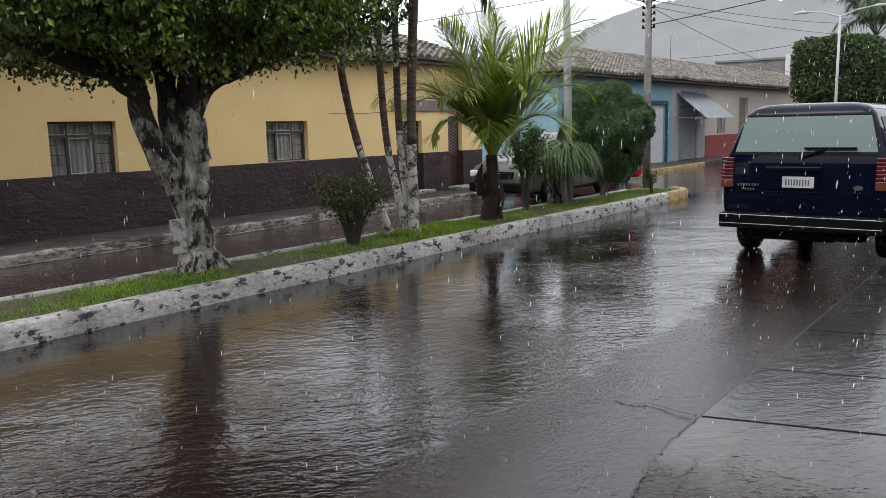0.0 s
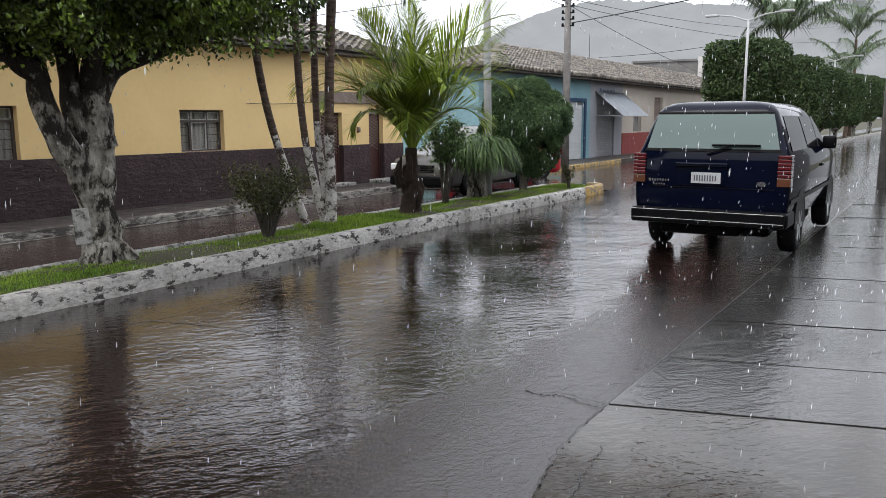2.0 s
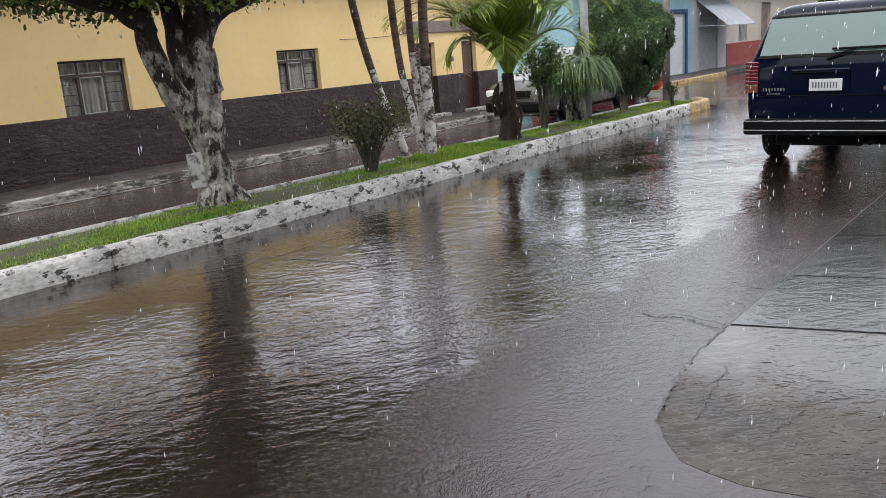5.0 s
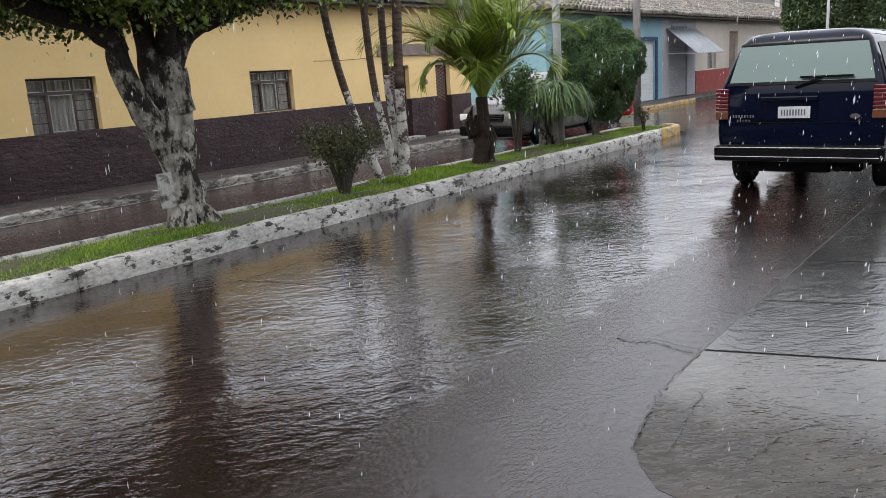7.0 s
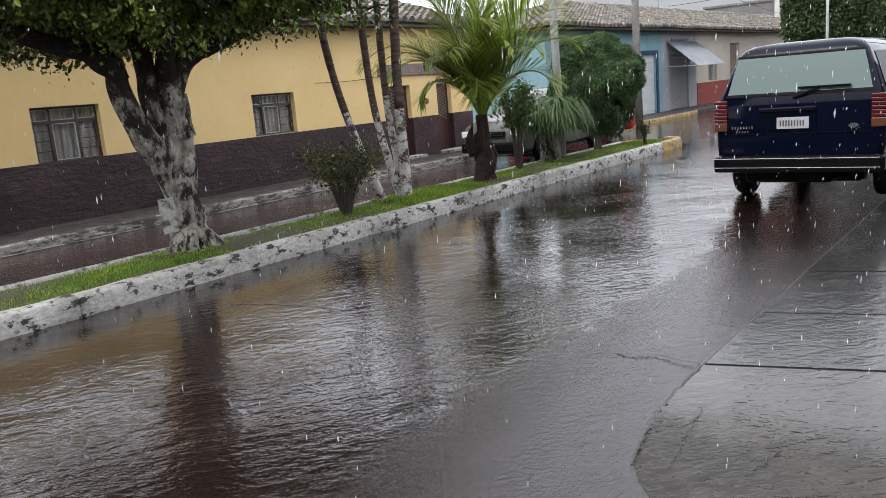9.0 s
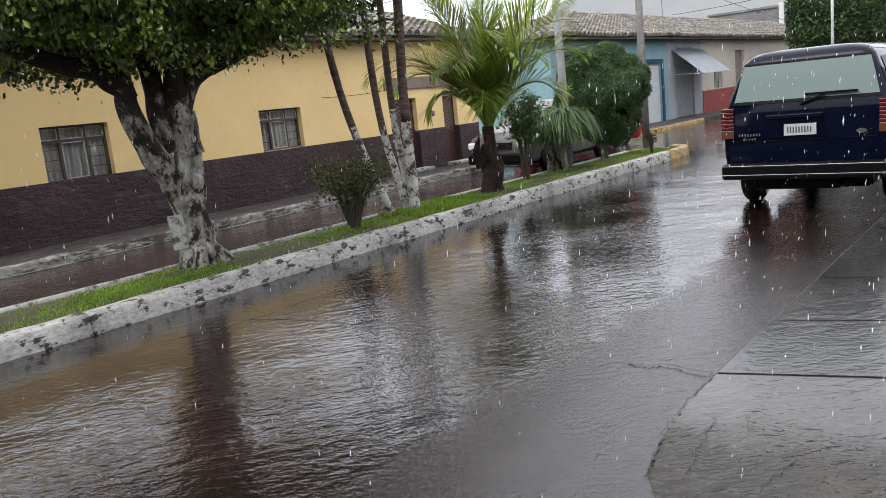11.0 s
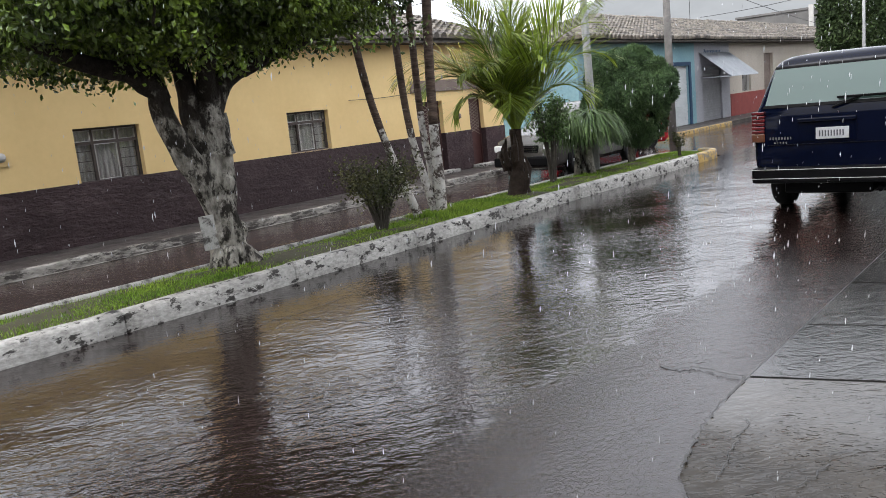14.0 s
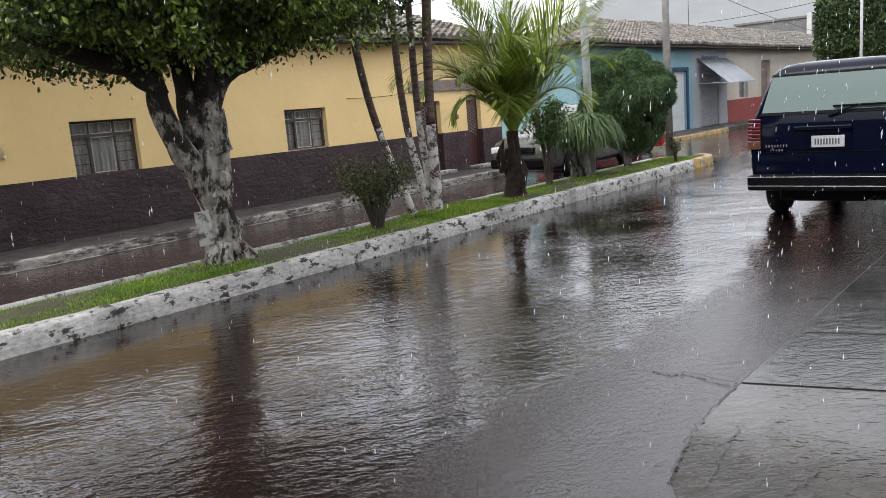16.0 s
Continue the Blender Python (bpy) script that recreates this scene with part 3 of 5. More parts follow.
def tile_mesh(length, width, rise):
    bm = bmesh.new()
    a, b = [], []
    for k in range(6):
        t = math.pi * k / 5
        a.append(bm.verts.new((0.0, -math.cos(t) * width * 0.5, math.sin(t) * rise)))
        b.append(bm.verts.new((length, -math.cos(t) * width * 0.43, math.sin(t) * rise * 0.86)))
    for k in range(5):
        bm.faces.new((a[k], a[k + 1], b[k + 1], b[k]))
    bm.faces.new(list(reversed(a)))
    return mesh_of("tile", bm, CLAY)


def tiled_slope(parent, y0, y1, eave, ridge, near, rng, width=0.29, length=0.42, turn=0, inside=None):
    """Rows of barrel tiles from eave (x, z) up to ridge (x, z); those within the stretch near are parts, the rest one part.

    turn: degrees by which the whole slope is turned about z. inside(y, part of the way up): where tiles lie."""
    ex, ez = eave
    rx, rz = ridge
    slope = math.atan2(rz - ez, ex - rx)
    run = math.hypot(rz - ez, ex - rx)
    nrow, ncol = int(run / length), int((y1 - y0) / width)
    shared = tile_mesh(length * 1.25, width * 0.92, 0.15)
    base = np.array([v.co for v in shared.vertices])
    faces = [list(p.vertices) for p in shared.polygons]
    vs, fs, made = [], [], 0
    for c in range(ncol):
        y = y0 + (c + 0.5) * width
        for r in range(nrow):
            s = r * length
            if inside and not inside(y, s / run):
                continue
            x, z = ex - s * math.cos(slope), ez + s * math.sin(slope)
            sag = 0.05 * noise.noise(Vector((y * 0.35, s * 0.4, 2)))
            m = pose(x, y + rng.normal(0, 0.012), z + 0.03 + sag, 0, -math.degrees(slope) + rng.normal(4.0, 1.2), 180 + rng.normal(0, 3.5))
            if turn:
                m = pose(0, 0, 0, 0, 0, turn) @ m
            if near[0] <= y <= near[1] and made < 300:
                ob = new("tile", shared)
                ob.parent = parent
                ob.matrix_local = m
                made += 1
            else:
                k = len(vs)
                a = np.array(m)
                vs += (base @ a[:3, :3].T + a[:3, 3]).tolist()
                fs += [[i + k for i in q] for q in faces]
    if vs:
        me = bpy.data.meshes.new("tiles")
        me.from_pydata(vs, [], fs)
        me.materials.append(CLAY_STUFF)
        part("tiles", me, CLAY_STUFF, parent)["kind"] = "stuff"
    return nrow, ncol


WX = -13.0
house = thing("house", pose(0, 0, 0), "long yellow one-storey house with dark brown plinth and tiled roof", "house")
opens = [(6.78, 8.0, 0.96, 1.9), (11.4, 12.58, 0.99, 1.86), (15.75, 16.60, -0.06, 1.83), (17.73, 18.37, -0.04, 1.93)]
part("wall", wall_with_openings(WX, 0.4, -29, 19.3, 0.985, 3.3, [(a, b, max(c, 0.985), d) for a, b, c, d in opens]), OCHRE, house)
plinth_openings = [(a, b, c, 0.985) for a, b, c, d in opens if c < 0.9]
part("plinth", wall_with_openings(WX + 0.03, 0.43, -29, 19.3, -0.3, 0.985, plinth_openings), BROWN, house, "rough dark brown plastered plinth")
part("end_wall", box(-22, 18.9, -0.3, WX - 0.4, 19.3, 3.3), OCHRE, house)
part("back_room", box(-22, -29, -0.3, -21.6, 18.9, 3.3), OCHRE, house)
part("floor_slab", box(-21.6, -29, -0.3, WX - 0.4, 18.9, -0.1), PAVING, house)
part("lintel_band", box(WX - 0.02, 15.4, 2.07, WX + 0.06, 18.5, 2.36, 0.01), STONE_TRIM, house, "grey-brown stone lintel band over the doors")


def house_window(y0, y1, z0, z1):
    """A steel window of three lights with a transom row, set back in the wall, with a curtain behind."""
    x = WX - 0.15
    fr = part("window", box(x - 0.03, y0, z1 - 0.035, x + 0.03, y1, z1), FRAME_BROWN, house, "brown steel window with grey curtains")
    bm = bmesh.new()
    w = (y1 - y0)
    cuts = (y0 + w * 0.30, y0 + w * 0.68)
    zt = z1 - (z1 - z0) * 0.27
    box(x - 0.03, y0, z0, x + 0.03, y1, z0 + 0.035, bm=bm)
    for yy in (y0 + 0.02, *cuts, y1 - 0.02):
        box(x - 0.028, yy - 0.022, z0 + 0.035, x + 0.028, yy + 0.022, z1 - 0.035, bm=bm)
    box(x - 0.026, y0 + 0.04, zt - 0.025, x + 0.026, y1 - 0.04, zt + 0.025, bm=bm)
    part("frame", bm, FRAME_BROWN, fr)
    edges = (y0 + 0.042, *cuts, y1 - 0.042)
    for k, (a, b) in enumerate(zip(edges, edges[1:])):
        for za, zb in ((z0 + 0.035, zt - 0.025), (zt + 0.025, z1 - 0.035)):
            a2, b2 = a + (0.022 if k else 0), b - (0.022 if k < 2 else 0)
            part("pane", box(x - 0.012, a2 + 0.012, za + 0.01, x - 0.004, b2 - 0.012, zb - 0.01), PANE, fr).visible_shadow = False
            if k == 1 or za > z0 + 0.2:
                bm = bmesh.new()
                t = 0.019
                for q in ((a2, za, b2, za + t), (a2, zb - t, b2, zb), (a2, za + t, a2 + t, zb - t), (b2 - t, za + t, b2, zb - t)):
                    box(x + 0.0, q[0] + 0.004, q[1] + 0.004, x + 0.034, q[2] - 0.004, q[3] - 0.004, bm=bm)
                part("sash", bm, FRAME_WHITE, fr, "pale metal sash")
    for k, (a, b) in enumerate(zip(edges, edges[1:])):
        if k != 1:
            for j in range(1, 4):
                zz = z0 + 0.03 + (zt - z0) * j / 4
                part("glazing_bar", box(x + 0.0, a + 0.03, zz - 0.006, x + 0.012, b - 0.03, zz + 0.006), FRAME_BROWN, fr)
    bm = bmesh.new()
    n = 60
    prev = None
    for k in range(n + 1):
        yy = y0 + w * k / n
        xx = x - 0.055 + 0.018 * math.sin(k * 1.15) + 0.01 * math.sin(k * 0.43)
        pair = (bm.verts.new((xx, yy, z0)), bm.verts.new((xx, yy, z1)))
        if prev:
            bm.faces.new((prev[0], pair[0], pair[1], prev[1]))
        prev = pair
    part("curtain", bm, CURTAIN, fr, "grey folded curtain")
    part("sill", box(WX - 0.118, y0 + 0.002, z0 - 0.0, WX - 0.002, y1 - 0.002, z0 + 0.012), STONE_TRIM, fr)


for o in opens[:2]:
    house_window(*o)
# doors
for k, (y0, y1, z0, z1) in enumerate(opens[2:]):
    x = WX - 0.16
    dr = part("door", box(x - 0.05, y0 + 0.04, z0, x, y1 - 0.04, z1 - (0.12 if k else 0.04)), DOOR_BROWN, house, "dark brown door with a lattice grille")
    bm = bmesh.new()
    box(x - 0.06, y0, z0, x + 0.03, y0 + 0.04, z1, bm=bm)
    box(x - 0.06, y1 - 0.04, z0, x + 0.03, y1, z1, bm=bm)
    box(x - 0.06, y0 + 0.04, z1 - 0.04, x + 0.03, y1 - 0.04, z1, bm=bm)
    part("frame", bm, DOOR_BROWN, dr)
    if k:
        part("fanlight", box(x - 0.03, y0 + 0.045, z1 - 0.118, x - 0.02, y1 - 0.045, z1 - 0.042), FRAME_WHITE, dr, "pale strip above the door")
    bm = bmesh.new()
    for j in range(9):
        zz = 0.95 + j * 0.09
        for s in (1, -1):
            box(-0.006, -(y1 - y0) * 0.5, -0.008, 0.006, (y1 - y0) * 0.5, 0.008, bm=bm, m=pose(x + 0.012, (y0 + y1) / 2, zz, s * 24, 0, 0))
    bmesh.ops.bisect_plane(bm, geom=bm.verts[:] + bm.edges[:] + bm.faces[:], plane_co=(0, y1 - 0.045, 0), plane_no=(0, 1, 0), clear_outer=True)
    bmesh.ops.bisect_plane(bm, geom=bm.verts[:] + bm.edges[:] + bm.faces[:], plane_co=(0, y0 + 0.045, 0), plane_no=(0, -1, 0), clear_outer=True)
    part("grille", bm, STONE_TRIM, dr, "diamond lattice grille")
    part("step", box(WX + 0.032, y0 - 0.1, -0.06, WX + 0.34, y1 + 0.12, 0.03, 0.02), WHITEWASH, house, "pale worn doorstep")

roof = part("roof", box(-17.6, -29, 3.25, WX + 0.42, 19.5, 3.30), BARK_DARK, house, "weathered clay barrel tile roof")
ROOF_R = (-17.5, 4.75)
bm = bmesh.new()
for x, z in ((WX + 0.4, 3.30),):
    vs = [bm.verts.new(p) for p in ((x, -29, z), (x, 19.5, z), (ROOF_R[0], 19.5, ROOF_R[1]), (ROOF_R[0], -29, ROOF_R[1]))]
    bm.faces.new(vs)
    vs = [bm.verts.new(p) for p in ((-22, -29, z), (-22, 19.5, z), (ROOF_R[0], 19.5, ROOF_R[1]), (ROOF_R[0], -29, ROOF_R[1]))]
    bm.faces.new(vs)
part("deck", bm, BARK_DARK, roof)
meter = thing("electric_meter", pose(WX, 5.55, 1.55), "small round electricity meter on the yellow wall", "meter")
bm = bmesh.new()
tube([(0.0, 0, 0), (0.07, 0, 0), (0.11, 0, 0)], [0.075, 0.075, 0.05], 14, bm)
part("dial", bm, FRAME_WHITE, meter, smooth=True)
part("base_plate", box(0.0, -0.1, -0.14, 0.03, 0.16, 0.1, 0.005), OCHRE, meter)
wl_lamp = thing("wall_bracket", pose(WX, 17.23, 1.38), "small dark oval bracket on the yellow wall", "bracket")
part("bracket_body", tube([(0, 0, -0.06), (0.05, 0, -0.03), (0.05, 0, 0.03), (0, 0, 0.06)], [0.03, 0.05, 0.05, 0.03], 10), STONE_TRIM, wl_lamp, smooth=True)

# corner house beyond the side street
B0, B1, BE = 23.7, 60.0, 3.25
shop = thing("corner_house", pose(0, 0, 0), "low turquoise and cream corner house with shops and tiled roof", "house")
bopen = [(30.7, 32.7, -0.06, 2.35), (34.2, 36.4, -0.06, 2.3), (39.0, 40.2, 1.0, 2.1), (42.2, 43.6, 0.0, 2.75)]
part("wall_turquoise", wall_with_openings(WX, 0.4, B0, 33.4, -0.3, BE, bopen[:1]), BLUE_WALL, shop, "turquoise painted wall")
part("wall_grey", wall_with_openings(WX, 0.4, 33.4, 37.4, -0.3, BE, bopen[1:2]), GREY_WALL, shop, "grey-mauve painted wall")
part("wall_cream", wall_with_openings(WX, 0.4, 37.4, B1, -0.3, BE, bopen[2:]), CREAM_WALL, shop, "cream painted wall")
part("wall_side", box(-19.4, B0, -0.3, WX - 0.4, B0 + 0.4, BE), BLUE_WALL, shop)
part("plinth", wall_with_openings(WX + 0.03, 0.03, 37.42, B1, -0.3, 0.95, [(42.2, 43.6, 0.0, 0.95)]), RED_PLINTH, shop, "dull red painted plinth")
for (y0, y1, z0, z1), mt, nm in ((bopen[0], SHUTTER, "white roller shutter"), (bopen[1], SHUTTER_GREY, "grey roller shutter")):
    sh = part("shutter", box(WX - 0.16, y0, z0, WX - 0.12, y1, z1), mt, shop, nm)
    for j in range(22):
        za = z0 + (z1 - z0) * j / 22
        part("slat", box(WX - 0.12, y0, za + 0.006, WX - 0.08, y1, za + (z1 - z0) / 22 - 0.01, 0.01), mt, sh)
fr = part("door_trim", box(WX + 0.002, 32.7, -0.06, WX + 0.05, 32.9, 2.5), BLUE_TRIM, shop, "blue painted door surround")
part("top", box(WX + 0.002, 30.5, 2.35, WX + 0.05, 32.7, 2.5), BLUE_TRIM, fr)
y0, y1, z0, z1 = bopen[2]
wn_ = part("window", box(WX - 0.2, y0, z0, WX - 0.17, y1, z1), DARK_GLASS, shop, "dark barred window")
bm = bmesh.new()
for k in range(7):
    yy = y0 + (y1 - y0) * (k + 0.5) / 7
    box(WX - 0.1, yy - 0.012, z0, WX - 0.07, yy + 0.012, z1, bm=bm)
part("bars", bm, FRAME_WHITE, wn_)
y0, y1, z0, z1 = bopen[3]
part("door", box(WX - 0.2, y0, z0, WX - 0.14, y1, z1), STONE_TRIM, shop, "tall brown wooden door")
sroof = part("roof", box(-19.9, B0 - 0.3, BE, WX + 0.5, B1, BE + 0.05), BARK_DARK, shop, "weathered clay barrel tile roof with moss")
SRIDGE, HIP = (-16.2, 4.75), 31.2
bm = bmesh.new()
vs = [bm.verts.new(p) for p in ((WX + 0.5, B0 - 0.3, BE + 0.05), (WX + 0.5, B1, BE + 0.05), (SRIDGE[0], B1, SRIDGE[1]), (SRIDGE[0], HIP, SRIDGE[1]))]
bm.faces.new(vs)
vs = [bm.verts.new(p) for p in ((WX + 0.5, B0 - 0.3, BE + 0.05), (SRIDGE[0], HIP, SRIDGE[1]), (-19.9, B0 - 0.3, BE + 0.05))]
bm.faces.new(vs)
part("deck", bm, BARK_DARK, sroof)

# awning of the shop
aw = thing("awning", pose(WX, 35.6, 2.3), "grey corrugated sheet awning over the shop front", "awning")
bm = bmesh.new()
prev = None
for k in range(41):
    yy = -1.7 + 3.4 * k / 40
    dz = 0.03 * math.sin(k * 2.1)
    pair = (bm.verts.new((0.02, yy, 0.55 + dz)), bm.verts.new((1.35, yy, -0.55 + dz)))
    if prev:
        bm.faces.new((prev[0], pair[0], pair[1], prev[1]))
    prev = pair
bmesh.ops.solidify(bm, geom=bm.faces[:], thickness=0.012)
part("sheet", bm, SHEET, aw)
for yy in (-1.6, 1.6):
    part("strut", tube([(0.02, yy, -0.5), (1.3, yy, -0.55)], [0.02, 0.02], 8), SHEET, aw)

# upper cement building behind
cb = thing("cement_building", pose(-20, 70, 0), "grey unplastered upper storey behind the tiled roof", "house")
part("wall", box(-1.2, -8, -0.4, 4.0, 8, 5.9), CEMENT, cb)
part("parapet", box(-1.3, -8.1, 5.9, 4.1, 8.1, 6.05), CEMENT, cb)
part("post", box(3.9, -8.3, 3.6, 4.2, -8.102, 6.2), FRAME_WHITE, cb, "pale concrete post")


# ---- trees ----
def clipped_crown(half, centre, n, size, rng, lump=0.16, bottom=True, round_=6.0, name="crown", material=None, shell=0.35, clump=None, droop=0.3, aspect=0.55):
    """Leaves in the outer layer of a clipped, rounded block, thinned unevenly so that gaps and sprigs show."""
    pts, sz, lean = [], [], []
    hx, hy, hz = half
    while len(pts) < n:
        d = rng.normal(size=3)
        d /= np.linalg.norm(d)
        e = (abs(d[0] / hx) ** round_ + abs(d[1] / hy) ** round_ + abs(d[2] / hz) ** round_) ** (-1.0 / round_)
        p = d * e
        nz = noise.noise(Vector(p * 1.3 + centre)) * lump + noise.noise(Vector(p * 3.7 + centre)) * lump * 0.6
        k = 1 - shell * rng.uniform(0, 1) ** 1.7 * min(1.0, 0.8 / min(half))
        q = p * k * (1 + nz / max(0.6, np.linalg.norm(p)))
        if noise.noise(Vector(q * 2.6 + centre)) < -0.42:
            continue
        if clump is not None and k > 0.88 and noise.noise(Vector(q * 6.5 + centre)) < clump:
            continue
        pts.append(q + centre)
        sz.append(size * rng.uniform(0.65, 1.25))
        lean.append(d * 0.5)
    return leaf_mesh(name, pts, sz, material, rng, aspect, lean, droop)


def fig_tree(m, label):
    rng = np.random.default_rng(11)
    t = thing("tree", m, label, "tree")
    path = smooth_path([(0.0, -0.09, -0.12), (0.0, -0.09, 0.03), (0.0, -0.10, 0.28), (0.0, -0.10, 0.55), (0.0, -0.12, 0.9), (0.0, -0.17, 1.15), (0.0, -0.20, 1.32)], 6)
    girth = [(-0.12, 0.31), (0.03, 0.24), (0.28, 0.19), (0.55, 0.165), (0.9, 0.15), (1.15, 0.18), (1.32, 0.19)]
    bm = tube(path, [float(np.interp(p.z, [a for a, _ in girth], [b for _, b in girth])) for p in path], 30, None, 0.2, 3)
    for k, (a, z, r) in enumerate(((-0.9, 0.42, 0.10), (1.3, 0.40, 0.11), (0.3, 0.18, 0.10), (-1.8, 1.05, 0.10), (0.1, 0.95, 0.09))):
        # burrs and healed cuts
        c = Vector((math.cos(a) * 0.15, -0.10 + math.sin(a) * 0.15, z))
        tube([c + Vector((0, 0, -1.3 * r)), c + Vector((0, 0, -0.7 * r)), c, c + Vector((0, 0, 0.7 * r)), c + Vector((0, 0, 1.3 * r))], [r * 0.3, r * 0.8, r, r * 0.8, r * 0.3], 12, bm, 0.3, k)
    part("trunk", bm, FIG_BARK, t, "pale blotched fig trunk, darker towards the top", True)

    def limb(pts, radii, material, seed, lumps=0.2):
        line = smooth_path(pts, 6)
        n = len(line) - 1
        r = [float(np.interp(k / n * (len(radii) - 1), range(len(radii)), radii)) for k in range(n + 1)]
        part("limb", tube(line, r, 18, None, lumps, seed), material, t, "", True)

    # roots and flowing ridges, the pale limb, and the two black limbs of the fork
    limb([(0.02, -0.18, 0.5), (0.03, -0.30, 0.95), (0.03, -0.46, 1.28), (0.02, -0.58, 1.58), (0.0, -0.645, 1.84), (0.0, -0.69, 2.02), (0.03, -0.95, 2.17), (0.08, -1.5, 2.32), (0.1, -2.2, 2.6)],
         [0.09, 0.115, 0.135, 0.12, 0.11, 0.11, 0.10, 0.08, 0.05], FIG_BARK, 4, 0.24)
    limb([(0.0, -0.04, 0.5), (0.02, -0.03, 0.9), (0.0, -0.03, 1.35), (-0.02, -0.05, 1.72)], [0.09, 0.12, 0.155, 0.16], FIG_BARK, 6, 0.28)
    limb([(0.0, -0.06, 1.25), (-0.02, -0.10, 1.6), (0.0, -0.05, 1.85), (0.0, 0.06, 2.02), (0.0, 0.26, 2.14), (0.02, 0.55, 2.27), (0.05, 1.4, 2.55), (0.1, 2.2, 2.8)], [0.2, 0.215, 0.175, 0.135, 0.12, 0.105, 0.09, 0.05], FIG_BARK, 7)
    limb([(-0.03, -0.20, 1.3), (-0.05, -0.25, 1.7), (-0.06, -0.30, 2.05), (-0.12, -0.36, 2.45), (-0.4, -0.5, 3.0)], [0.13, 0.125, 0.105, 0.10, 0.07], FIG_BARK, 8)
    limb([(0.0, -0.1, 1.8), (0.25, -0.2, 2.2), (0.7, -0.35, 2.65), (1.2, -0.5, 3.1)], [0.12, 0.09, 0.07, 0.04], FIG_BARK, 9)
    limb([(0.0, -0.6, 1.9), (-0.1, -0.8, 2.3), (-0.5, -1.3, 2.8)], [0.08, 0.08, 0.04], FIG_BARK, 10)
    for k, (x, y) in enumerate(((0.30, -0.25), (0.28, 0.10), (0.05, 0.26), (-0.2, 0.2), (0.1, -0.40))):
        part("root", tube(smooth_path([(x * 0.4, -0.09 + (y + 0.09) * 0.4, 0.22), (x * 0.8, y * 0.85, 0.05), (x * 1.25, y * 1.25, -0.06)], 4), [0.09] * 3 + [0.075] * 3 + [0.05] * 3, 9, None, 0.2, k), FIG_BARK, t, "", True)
    bm = box(0.20, -0.36, 0.28, 0.235, -0.20, 0.66, 0.008, m=pose(0, 0, 0, 3, 0, -22))
    part("plaque", bm, KERB_GREY, t, "pale board fixed to the trunk")
    me = clipped_crown((1.75, 2.82, 2.0), np.array((0.0, -0.3, 4.46)), 215000, 0.076, rng, lump=0.14, material=FIG_LEAF, shell=0.75, round_=5.0, clump=-0.08, droop=0.8)
    part("crown", me, FIG_LEAF, t)
    # sprigs that hang under the crown
    pts, sz = [], []
    for k in range(330):
        if k < 130:
            a = np.array((rng.uniform(-1.5, 1.5), rng.uniform(-2.7, 2.1), rng.uniform(2.36, 2.6)))
        elif k < 250:
            a = np.array((rng.uniform(-1.5, 0.6), rng.uniform(-2.6, -0.75), rng.uniform(2.30, 2.58)))
        else:
            a = np.array((rng.uniform(-1.2, 0.9), rng.uniform(-0.9, 0.7), rng.uniform(2.42, 2.75)))
        a[2] -= 0.22 * math.exp(-((a[1] + 0.3) / 0.8) ** 2)
        for q in range(26):
            pts.append(a + rng.normal(0, (0.10, 0.10, 0.07), 3))
            sz.append(0.072 * rng.uniform(0.6, 1.2))
    part("hanging_foliage", leaf_mesh("hanging_foliage", pts, sz, FIG_LEAF, rng, 0.55, None, 0.9), FIG_LEAF, t)["kind"] = "stuff"
    bm = bmesh.new()
    for k in range(110):
        a = Vector((rng.uniform(-1.2, 1.2), rng.uniform(-2.4, 2.2), rng.uniform(2.5, 3.0)))
        b = a + Vector((rng.normal(0, 0.25), rng.normal(0, 0.3), rng.uniform(-0.25, 0.4)))
        tube([a, a.lerp(b, 0.5) + Vector((0, 0, 0.05)), b], [0.016, 0.012, 0.006], 5, bm)
    part("twig_growth", bm, BARK_DARK, t)["kind"] = "stuff"
    return t


fig_tree(pose(-7.22, 5.62, 0.1), "broad clipped fig tree with pale gnarled trunk on the median")


def far_clipped_tree(m, half, h, seed, label):
    rng = np.random.default_rng(seed)
    t = thing("clipped_tree", m, label, "tree", "clipped trees along the street")
    part("trunk", tube(smooth_path([(0, 0, -0.3), (0.05, 0, 0.8), (0, 0.05, 1.6), (0, 0, h - half[2])], 4), [0.16 - 0.004 * k for k in range(13)], 10, None, 0.1, seed), BARK, t, "", True)
    for k in range(4):
        a = k * 1.57 + seed
        part("limb", tube([(0, 0, h - half[2] - 0.5), (0.5 * math.cos(a), 0.5 * math.sin(a), h - half[2]), (1.0 * math.cos(a), 1.0 * math.sin(a), h)], [0.09, 0.07, 0.03], 8), BARK, t, "", True)
    part("crown", clipped_crown(half, np.array((0, 0, h)), 17000, 0.16, rng, 0.16, material=HEDGE_LEAF, shell=0.6, round_=5.0), HEDGE_LEAF, t)
    return t


far_clipped_tree(pose(-6.8, 35, 0), (1.6, 1.6, 1.3), 3.45, 21, "tall square-clipped tree on the next median")
for k, (y, x, hw, hz, h) in enumerate(((44, -6.7, 1.6, 1.75, 2.9), (53, -6.6, 1.6, 1.75, 2.8), (63, -6.7, 1.7, 1.8, 2.9), (75, -6.7, 1.8, 1.9, 3.2), (90, -6.7, 2.0, 1.8, 3.6), (108, -6.7, 2.4, 2.0, 3.8), (130, -7.0, 2.6, 2.2, 4.0))):
    far_clipped_tree(pose(x, y, 0), (hw, hw, hz), h, 30 + k, "clipped green tree further down the street")


